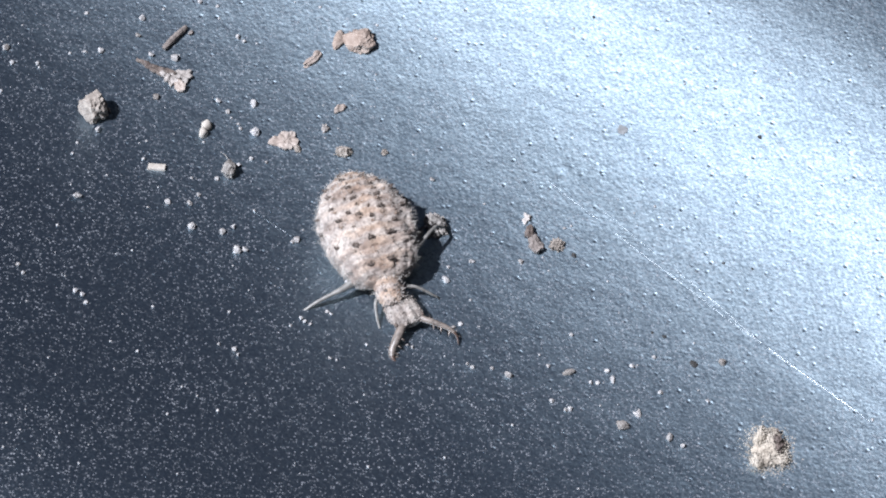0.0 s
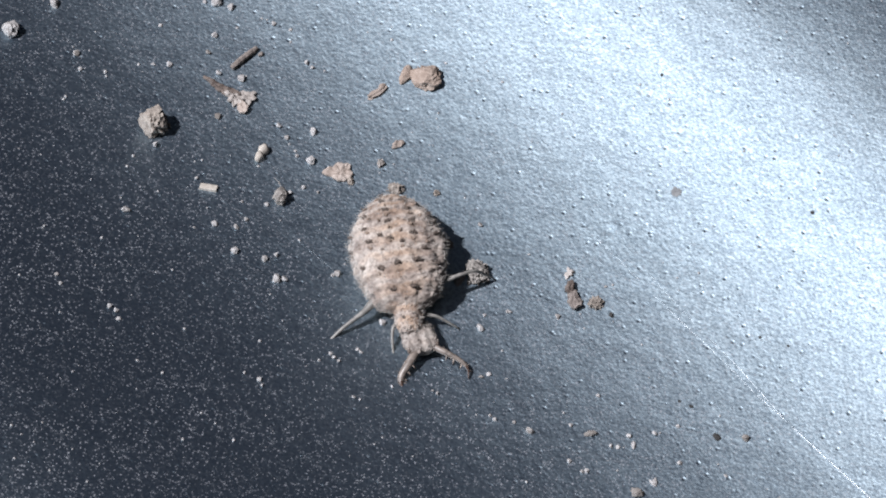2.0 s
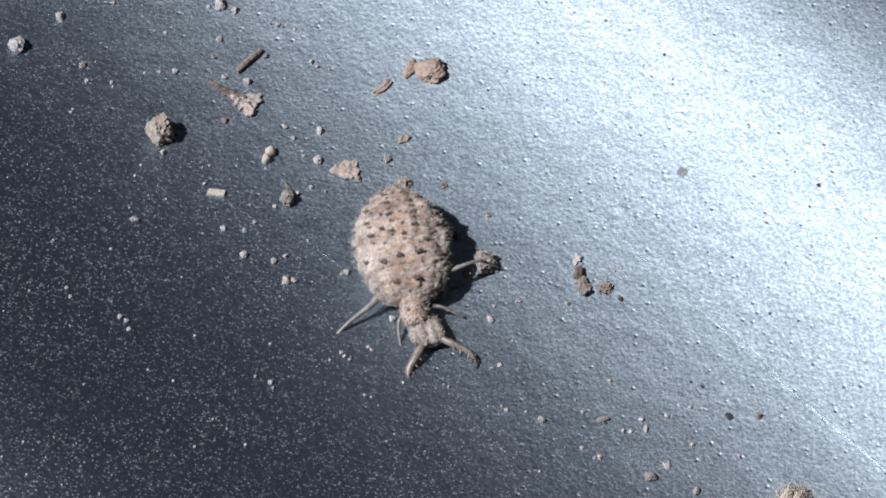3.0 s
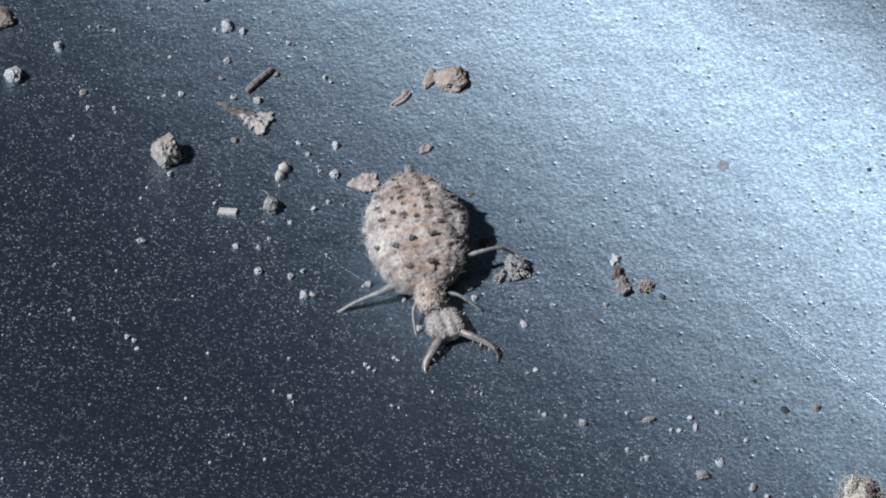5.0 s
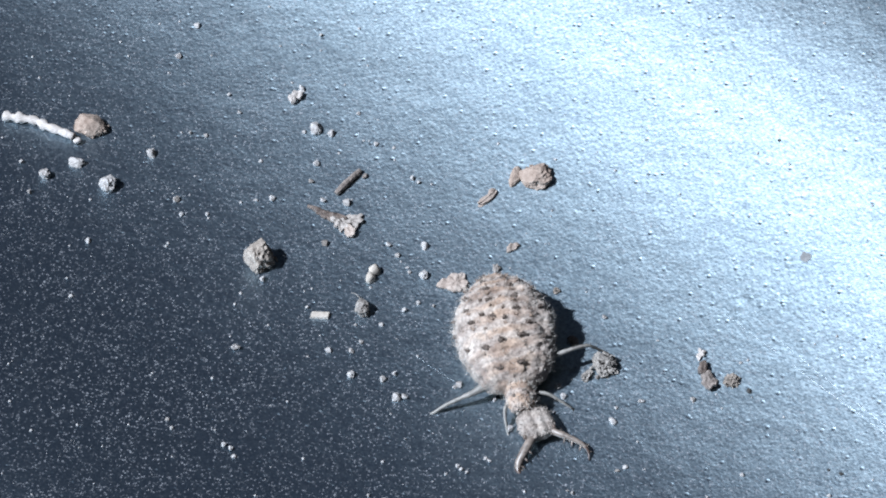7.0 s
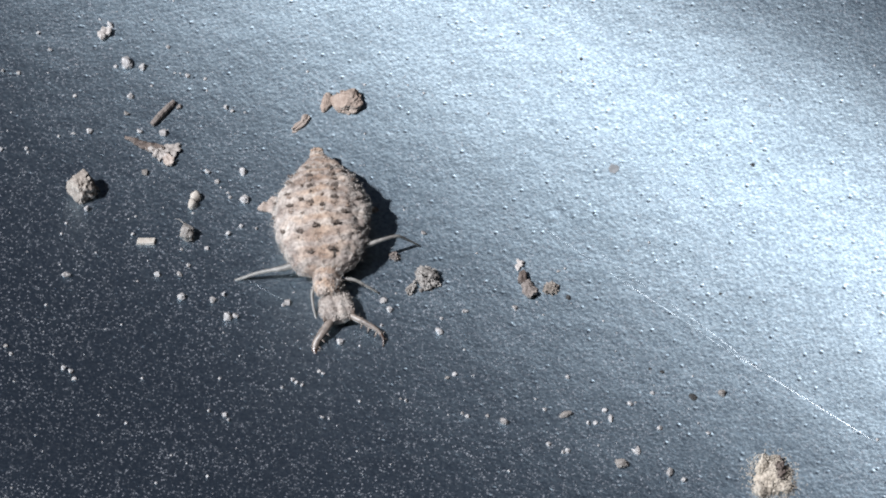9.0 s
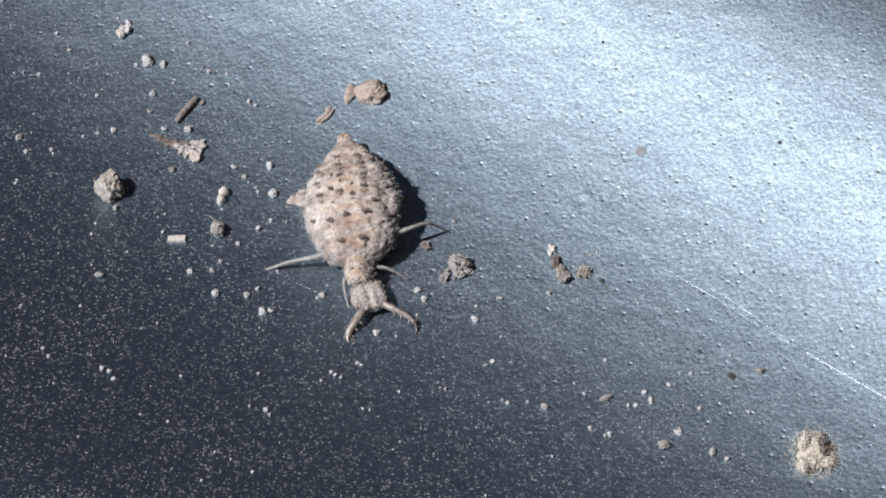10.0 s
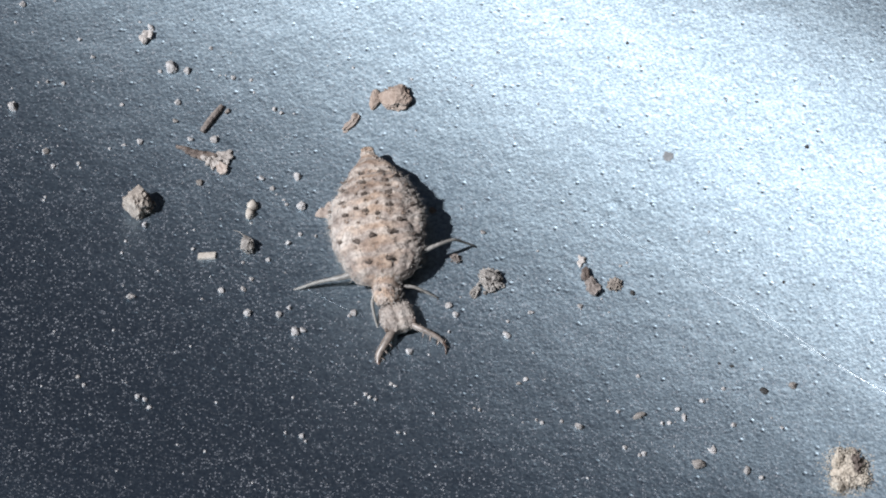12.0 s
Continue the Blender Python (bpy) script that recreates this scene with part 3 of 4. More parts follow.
    lobes = ((0.0, 0.0, 3.1, 0.62), (-0.75, 0.75, 1.75, 0.9), (-0.9, -1.05, 1.35, 0.75), (0.0, 0.0, 1.7, 0.75), (0.95, -0.65, 1.5, 0.6), (-0.25, -0.55, 1.5, 0.7), (0.15, 1.0, 1.3, 0.5), (1.0, 0.3, 1.1, 0.35))
    heap = [moved(rocky(4, 61 + k, (d, d * 0.95, tall), 0.5, 0.4), x, y, 0.0, k * 50) for k, (x, y, d, tall) in enumerate(lobes)]
    motes = [rocky(1, 640 + k, (1, 1, 0.8), 0.35, 0.2) for k in range(6)]
    for k in range(2600):
        x, y, d, tall = lobes[rng.randrange(len(lobes))]
        a, r = rng.uniform(0, 6.28), 0.64 * math.sqrt(rng.random()) * (1.25 if rng.random() < 0.2 else 1.0)
        lift = tall * math.sqrt(max(0.0, 1 - (r / 0.6) ** 2)) * 0.92
        heap.append(moved(motes[k % 6], x + r * d * math.cos(a), y + r * d * math.sin(a), lift, rng.uniform(0, 360), rng.uniform(0.03, 0.1)))
    for k in range(500):
        a, r = rng.uniform(0, 6.28), abs(rng.gauss(1.75, 0.4))
        heap.append(moved(motes[k % 6], r * math.cos(a), r * math.sin(a), 0.0, rng.uniform(0, 360), rng.uniform(0.03, 0.11)))
    heap_ob = thing("earth_mound", finish("earth_mound", *tall_heap(join(*heap)), [SANDY]), 24.25, -16.7, 0, "crumbling heap of pale sandy earth", "earth heap")
    dark = []
    for k in range(60):
        x, y = rng.gauss(0.65, 0.22), rng.gauss(0.35, 0.45)
        dark.append(moved(crystal(90 + k % 20, 9), x, y, max(0.1, 0.68 - 0.28 * math.hypot(x, y)) * rng.uniform(0.85, 1.15), rng.uniform(0, 360), rng.uniform(0.12, 0.3)))
    part("crumb_patch", finish("crumb_patch", *tall_heap(moved(join(*dark), 0, 0, 0.2)), [RED_BARK], smooth=False), heap_ob, "dark brown crumbs in a hollow of the heap")


def lay_grains():
    grain(-22.49, 21.19, 0.81, 0.48, -52, quartz)
    grain(-20.84, 17.59, 1.18, 0.96, -60, quartz)
    grain(-19.70, 17.28, 0.68, 0.60, -66, quartz)
    grain(-21.62, 17.37, 0.32, 0.28, -65, quartz)
    grain(-20.23, 14.63, 0.54, 0.48, -65, quartz)
    grain(-23.69, 11.15, 0.59, 0.52, -65, quartz)
    grain(-22.62, 11.36, 0.50, 0.44, -66, quartz)
    grain(-24.12, 14.67, 0.36, 0.32, -66, quartz)
    grain(-26.72, 9.63, 0.32, 0.28, -66, quartz)
    grain(-13.37, 13.56, 0.59, 0.44, -57, quartz)
    grain(-12.96, 13.24, 0.40, 0.35, -64, quartz)
    grain(-19.13, 11.47, 0.49, 0.43, -65, quartz)
    grain(-17.49, 11.28, 0.62, 0.55, -64, quartz)
    grain(-18.14, 19.08, 0.35, 0.31, -64, quartz)
    grain(-17.37, 16.75, 0.40, 0.36, -64, quartz)
    grain(-16.44, 16.44, 0.40, 0.35, -65, quartz)
    grain(-15.19, 16.16, 0.31, 0.28, -64, quartz)
    grain(-28.43, 9.40, 0.37, 0.32, -66, quartz)
    grain(-21.66, 4.15, 0.58, 0.52, -69, quartz)
    grain(-18.35, 2.09, 0.35, 0.31, -64, quartz)
    grain(-14.04, 7.92, 0.47, 0.42, -73, quartz)
    grain(-13.30, 7.01, 0.39, 0.35, -62, quartz)
    grain(-11.62, 7.89, 0.68, 0.60, -72, quartz)
    grain(-12.47, 6.04, 0.48, 0.42, -62, quartz)
    grain(-12.27, 5.65, 0.30, 0.27, -63, quartz)
    grain(-11.26, 5.42, 0.77, 0.68, -67, quartz)
    grain(-11.25, 3.12, 0.35, 0.31, -62, quartz)
    grain(-10.14, 2.94, 0.34, 0.30, -62, quartz)
    grain(-12.01, 2.43, 0.48, 0.42, -62, quartz)
    grain(-22.06, -1.91, 0.59, 0.43, -47, quartz)
    grain(-16.23, -1.46, 0.50, 0.39, -47, quartz)
    grain(-14.79, -1.32, 0.56, 0.34, -46, quartz)
    grain(-17.44, -2.12, 0.43, 0.33, -52, quartz)
    grain(-14.29, -0.51, 0.35, 0.31, -62, quartz)
    grain(-14.38, -3.36, 0.63, 0.56, -69, quartz)
    grain(-12.33, -3.50, 0.51, 0.45, -62, quartz)
    grain(-11.59, -2.95, 0.47, 0.41, -62, quartz)
    grain(-11.17, -4.93, 0.76, 0.68, -68, quartz)
    grain(-10.63, -4.77, 0.52, 0.46, -71, quartz)
    grain(-7.40, -3.44, 0.53, 0.45, -69, quartz)
    grain(-7.68, -3.62, 0.34, 0.30, -60, quartz)
    grain(-7.11, -2.49, 0.33, 0.29, -59, quartz)
    grain(-3.66, -6.66, 0.54, 0.48, -58, quartz)
    grain(-1.19, -3.05, 0.57, 0.51, -57, quartz)
    grain(-0.73, -3.80, 0.49, 0.43, -56, quartz)
    grain(-1.07, -5.12, 0.33, 0.29, -55, quartz)
    grain(2.66, -5.50, 0.71, 0.49, -35, quartz)
    grain(1.02, 2.65, 0.41, 0.36, -68, quartz)
    grain(-13.28, 1.10, 0.35, 0.31, -63, quartz)
    grain(-14.95, 0.93, 0.26, 0.23, -63, quartz)
    grain(-12.08, 0.02, 0.26, 0.23, -62, quartz)
    grain(-20.40, -10.76, 0.38, 0.34, -62, quartz)
    grain(-24.86, -8.97, 0.35, 0.31, -63, quartz)
    grain(-22.10, -1.91, 0.26, 0.23, -64, quartz)
    grain(1.04, -11.32, 0.36, 0.32, -53, quartz)
    grain(-6.08, -10.26, 0.37, 0.33, -60, quartz)
    grain(-4.47, -9.32, 0.33, 0.29, -58, quartz)
    grain(-10.25, -13.45, 0.37, 0.33, -60, quartz)
    grain(4.13, -3.81, 0.32, 0.29, -54, quartz)
    grain(4.65, 0.94, 0.37, 0.33, -52, quartz)
    grain(7.43, -3.53, 0.40, 0.35, -50, quartz)
    grain(13.09, -12.64, 0.35, 0.31, -40, quartz)
    grain(10.24, -14.43, 0.35, 0.31, -43, quartz)
    grain(15.72, -14.81, 0.66, 0.34, -29, quartz)
    grain(17.10, -13.00, 0.35, 0.31, -35, quartz)
    grain(20.20, -13.33, 0.26, 0.23, -30, quartz)
    grain(4.98, -12.40, 0.32, 0.28, -50, quartz)
    grain(11.18, -15.00, 0.31, 0.28, -44, quartz)
    grain(10.10, -0.62, 0.47, 0.37, -32, quartz)
    grain(2.72, -4.43, 0.27, 0.24, -52, quartz)
    grain(3.91, -8.99, 0.39, 0.35, -53, quartz)
    grain(7.38, -12.79, 0.66, 0.57, -11, quartz)
    grain(12.68, -12.68, 0.41, 0.37, -40, quartz)
    grain(13.62, -11.66, 0.49, 0.36, -20, quartz)
    grain(14.04, -12.27, 0.72, 0.35, -78, quartz)
    grain(11.13, -9.04, 0.30, 0.27, -44, quartz)
    grain(17.16, -12.97, 0.37, 0.33, -36, quartz)
    grain(19.57, -12.55, 0.30, 0.27, -33, quartz)
    grain(20.17, -13.32, 0.26, 0.23, -35, quartz)
    grain(15.85, -14.72, 0.74, 0.32, -78, quartz)
    grain(11.46, -14.91, 0.38, 0.34, -39, quartz)
    grain(17.91, -16.37, 0.82, 0.54, 87, quartz)
    grain(18.78, -16.95, 0.44, 0.39, -33, quartz)
    grain(4.30, -3.77, 0.32, 0.28, -49, quartz)
    grain(16.57, -10.28, 0.30, 0.27, -37, quartz)
    grain(15.20, -11.11, 0.45, 0.32, -18, quartz)
    grain(15.55, -10.97, 0.30, 0.27, -33, quartz)
    grain(9.83, -11.66, 0.31, 0.27, -45, quartz)
    grain(-20.08, -11.39, 0.38, 0.34, -62, quartz)
    grain(-24.41, -9.67, 0.31, 0.27, -63, quartz)
    grain(-9.92, -13.88, 0.32, 0.29, -59, quartz)
    grain(-5.70, -10.44, 0.32, 0.29, -59, quartz)
    grain(-4.13, -13.04, 0.32, 0.28, -57, quartz)
    grain(6.24, -12.30, 0.27, 0.24, -50, quartz)
    grain(4.63, -12.15, 0.27, 0.24, -52, quartz)
    grain(-36.55, 13.3, 1.25, 0.85, 0, quartz)
    grain(-38.39, 11.99, 0.99, 0.88, -68, quartz)
    grain(-33.9, 11.45, 1.45, 1.35, -68, quartz)
    grain(-31.72, 14.72, 0.75, 0.75, -70, quartz)
    grain(-38.94, 10.18, 0.48, 0.43, -67, quartz)
    grain(-40.34, 13.03, 0.44, 0.39, -67, quartz)
    grain(-33.96, 6.24, 0.63, 0.39, -66, quartz)
    grain(-31.12, 26.74, 0.50, 0.44, -68, quartz)
    grain(-31.85, 23.91, 0.54, 0.48, -68, quartz)
    grain(-29.55, 24.06, 0.39, 0.34, -68, quartz)
    grain(-29.09, 10.67, 0.47, 0.41, -67, quartz)
    grain(-33.70, 0.92, 0.37, 0.33, -66, quartz)
    grain(-20.92, -10.52, 0.38, 0.34, -64, quartz)
    grain(-29.44, 16.92, 0.38, 0.34, -67, quartz)
    grain(-27.52, 20.51, 0.38, 0.34, -68, quartz)
    grain(-26.44, 18.97, 0.38, 0.34, -68, quartz)
    grain(-28.36, 16.74, 0.34, 0.30, -68, quartz)
    grain(-22.24, -1.99, 0.48, 0.42, -66, quartz)
    grain(0.66, -11.15, 0.39, 0.35, -58, quartz)
    grain(-6.35, -10.02, 0.32, 0.28, -61, quartz)
    grain(-4.76, -9.17, 0.32, 0.28, -61, quartz)
    grain(-5.02, -4.40, 0.33, 0.29, -62, quartz)
    grain(-11.24, -13.22, 0.32, 0.29, -62, quartz)
    grain(-22.00, 25.90, 0.39, 0.34, -68, quartz)
    grain(-20.27, 13.09, 0.45, 0.40, -66, tan_crumb)
    grain(-18.28, 7.69, 0.52, 0.46, -71, tan_crumb)
    grain(-29.03, 10.74, 0.54, 0.48, -66, tan_crumb)
    grain(3.48, -9.31, 0.61, 0.54, -47, tan_crumb)
    grain(11.16, -12.02, 0.91, 0.48, 8, tan_crumb)
    grain(14.87, -15.85, 0.97, 0.70, -6, tan_crumb)
    grain(20.98, -10.37, 0.56, 0.49, -31, tan_crumb)
    grain(10.93, -2.71, 0.6, 0.5, -44, dark_crumb)
    grain(19.16, -10.57, 0.68, 0.56, -26, dark_crumb)
    grain(17.14, -8.59, 0.34, 0.30, -39, dark_crumb)
    grain(16.35, -8.37, 0.23, 0.20, -38, dark_crumb)
    grain(10.84, 16.11, 0.28, 0.25, -50, dark_crumb)
    grain(20.88, 7.74, 0.30, 0.27, -37, dark_crumb)
    grain(22.57, 6.83, 0.33, 0.29, -38, dark_crumb)
    grain(20.68, -2.75, 0.27, 0.24, -37, dark_crumb)
    grain(22.59, -3.12, 0.22, 0.20, -39, dark_crumb)


def lay_dust():
    """Dust too fine to count: thousands of specks, thicker over the darker, dirtier side."""
    rng = random.Random(21)
    verts, faces = [], []
    shape = [rocky(1, 300 + k, (1, 1, 0.7), 0.3, 0.1) for k in range(5)]
    for _ in range(1700):
        x, y = rng.uniform(-52, 36), rng.uniform(-34, 38)
        if rng.random() > 0.9 - 0.012 * (x + 20):
            continue
        s = 0.06 + 0.17 * rng.random() ** 4
        v, f = moved(shape[rng.randrange(5)], x, y, sheet_height(x, y) - 0.01, rng.uniform(0, 360), s)
        n = len(verts)
        verts += v
        faces += [[i + n for i in q] for q in f]
    ob = new("dust", finish("dust", verts, faces, [quartz], smooth=False))
    tagged(ob, "fine pale dust scattered over the painted sheet", "dust", kind="stuff")


# ---- the antlion larva: head towards -y, tail towards +y, resting at z = 0 ----
ABDOMEN = [(5.3, 0.48, 1.1, 2.0), (5.05, 0.95, 0.75, 2.5), (4.5, 1.60, 0.5, 2.95), (3.6, 2.29, 0.3, 3.4), (2.4, 2.85, 0.2, 3.72), (1.1, 3.12, 0.18, 3.85), (-0.2, 3.04, 0.2, 3.8),
           (-1.4, 2.82, 0.28, 3.55), (-2.4, 2.46, 0.4, 3.2), (-3.1, 1.94, 0.6, 2.7), (-3.45, 1.36, 0.85, 2.2), (-3.6, 0.68, 1.0, 1.7)]


def section(y):
    """Half width, underside and top of the body at y."""
    rows = ABDOMEN
    if y >= rows[0][0]:
        return rows[0][1:]
    for a, b in zip(rows, rows[1:]):
        if b[0] <= y <= a[0]:
            t = (a[0] - y) / (a[0] - b[0])
            t = t * t * (3 - 2 * t) * 0.4 + t * 0.6
            return tuple(p + (q - p) * t for p, q in zip(a[1:], b[1:]))
    return rows[-1][1:]


def body_point(y, turn):
    """A point of the body's skin; turn: degrees round the body, 90 on the back."""
    w, low, high = section(y)
    c, s = math.cos(radians(turn)), math.sin(radians(turn))
    mid, half = (low + high) / 2 * 0.95, (high - low) / 2
    wave = (y + 0.15 + 0.12 * noise.noise(Vector((turn * 0.03, y, 4.0)))) / 1.08
    fold = wave - math.floor(wave)
    ridge = 1 + 0.062 * (math.sqrt(fold) * (1 - fold) ** 0.8 * 1.9 - 0.45) * (0.55 + 0.45 * abs(s))
    ridge -= 0.075 * math.exp(-((y + 1.85) / 0.13) ** 2) + 0.06 * math.exp(-((y + 2.75) / 0.12) ** 2)
    knob = 1 + 0.03 * math.cos(radians(turn) * 14) * math.sin(math.pi * fold) ** 2
    p = Vector((w * math.copysign(abs(c) ** 0.92, c) * ridge * knob, y, mid + half * s * ridge * knob + (0.1 * half if s > 0 else 0)))
    return p + Vector((1, 0, 1)) * 0.10 * noise.noise(p * 1.6) + Vector((0.6, 0, 1)) * (0.10 * noise.noise(p * 3.4) + 0.07 * noise.noise(p * 7.5))


def skin(rows, around, point, ends):
    verts, faces = [], []
    for y in rows:
        for k in range(around):
            verts.append(tuple(point(y, 360 * k / around)))
    for i in range(len(rows) - 1):
        for k in range(around):
            a, b = i * around + k, i * around + (k + 1) % around
            faces.append([a, b, b + around, a + around])
    if ends:
        faces.append(list(range(around))[::-1])
        faces.append([(len(rows) - 1) * around + k for k in range(around)])
    return verts, faces


def spike(at, way, length, thick):
    """A single bristle: a thin three-sided cone, slightly bent."""
    way = way.normalized()
    side = way.cross(Vector((0.3, 0.2, 1))).normalized()
    up = side.cross(way)
    bend = up * (-0.12 * length)
    verts = []
    for k in range(3):
        a = 2.0944 * k
        verts.append(at + side * (thick * math.cos(a)) + up * (thick * math.sin(a)))
    for k in range(3):
        a = 2.0944 * k
        verts.append(at + way * length * 0.6 + bend * 0.2 + (side * math.cos(a) + up * math.sin(a)) * thick * 0.6)
    verts.append(at + way * length + bend)
    faces = [[k, (k + 1) % 3, 3 + (k + 1) % 3, 3 + k] for k in range(3)] + [[3 + k, 3 + (k + 1) % 3, 6] for k in range(3)]
    return [tuple(v) for v in verts], faces


def bristles(seed, number, place, lengths, thick):
    """place(rng): a point of the skin and the way out of it."""
    rng = random.Random(seed)
    verts, faces = [], []
    for _ in range(number):
        at, out = place(rng)
        way = out + Vector((rng.gauss(0, 0.35), rng.gauss(0.15, 0.35), rng.gauss(0, 0.3)))
        v, f = spike(at - out * 0.02, way, rng.uniform(*lengths), thick * rng.uniform(0.7, 1.3))
        n = len(verts)
        verts += v
        faces += [[i + n for i in q] for q in f]
    return verts, faces


def dusting(seed, number, place, sizes):
    """Sand grains clinging to the skin."""
    rng = random.Random(seed)
    verts, faces = [], []
    shape = [rocky(1, 500 + k, (1, 1, 0.8), 0.35, 0.1) for k in range(4)]
    for _ in range(number):
        at, out = place(rng)
        s = rng.uniform(*sizes)
        v, f = moved(shape[rng.randrange(4)], at.x, at.y, at.z - s * 0.4, rng.uniform(0, 360), s)
        n = len(verts)
        verts += v
        faces += [[i + n for i in q] for q in f]
    return verts, faces


def on_abdomen(rng):
    y, turn = rng.uniform(-3.5, 5.2), rng.uniform(-18, 198)
    p = body_point(y, turn)
    q, r = body_point(y, turn + 4), body_point(y + 0.1, turn)
    out = (q - p).cross(r - p).normalized()
    if out.dot(p - Vector((0, y * 0.8, 1.4))) < 0:
        out = -out
    return p, out


def egg_point(cx, cy, cz, rx, ry, rz, power=0.8):
    def at(u, turn):
        """u from 0 (rear) to 1 (front)."""
        s = math.sin(math.pi * u) ** power
        c, d = math.cos(radians(turn)), math.sin(radians(turn))
        p = Vector((cx + rx * s * c, cy + ry * math.cos(math.pi * u), cz + rz * s * d))
        return p + (p - Vector((cx, cy, cz))) * 0.10 * noise.noise(p * 2.3)
    return at


def on_egg(at, centre):
    def place(rng):
        u, turn = rng.uniform(0.06, 0.94), rng.uniform(-20, 200)
        p = at(u, turn)
        return p, (p - Vector(centre)).normalized()
    return place


def limb(points, radii):
    """A jointed leg from its hip outwards, in the space of its hip, with two small claws."""
    line, rad = smooth_line(points, 6), []
    for i in range(len(line)):
        t = i / (len(line) - 1) * (len(radii) - 1)
        k = min(int(t), len(radii) - 2)
        rad.append(radii[k] + (radii[k + 1] - radii[k]) * (t - k))
    pieces = [tube(line, rad, 9, 0.18, 4)]
    end, way = line[-1], (line[-1] - line[-3]).normalized()
    side = way.cross(Vector((0, 0, 1))).normalized()
    for s in (-1, 1):
        pieces.append(spike(end - way * 0.05, way + side * 0.55 * s - Vector((0, 0, 0.15)), 0.38, 0.05))
    rng = random.Random(len(points))
    for p in line[2:-2:2]:
        pieces.append(spike(p, Vector((rng.uniform(-1, 1), rng.uniform(-1, 1), rng.uniform(0, 1))), rng.uniform(0.2, 0.4), 0.018))
    return join(*pieces)


def jaw(points, radii, teeth, claw_side):
    """A sickle jaw with teeth on its inner edge; the tip is darker horn."""
    line, rad = smooth_line(points, 6), []
    n = len(line)
    for i in range(n):
        t = i / (n - 1) * (len(radii) - 1)
        k = min(int(t), len(radii) - 2)
        rad.append(radii[k] + (radii[k + 1] - radii[k]) * (t - k))
    v, f = tube(line, rad, 8, 0.08, 2)
    slots = [1 if min(q) // 8 > n * 0.66 else 0 for q in f]
    for at in teeth:
        i = int(at * (n - 1))
        along = (line[i + 1] - line[i - 1]).normalized()
        side = Vector((-along.y, along.x, 0)) * claw_side
        sv, sf = spike(line[i], side + along * 0.3, rad[i] + 0.42, 0.10)
        f = f + [[k + len(v) for k in q] for q in sf]
        v = v + sv
        slots += [0] * len(sf)
    for k in range(26):
        i = 2 + k % (n - 6)
        rng = random.Random(k)
        sv, sf = spike(line[i], Vector((rng.uniform(-1, 1), rng.uniform(-1, 1), rng.uniform(-0.2, 1))), rad[i] + rng.uniform(0.08, 0.3), 0.035)
        f = f + [[q + len(v) for q in face] for face in sf]
        v = v + sv
        slots += [0] * len(sf)
    return finish("jaw", v, f, [JAW, JAW_TIP], slots=slots)


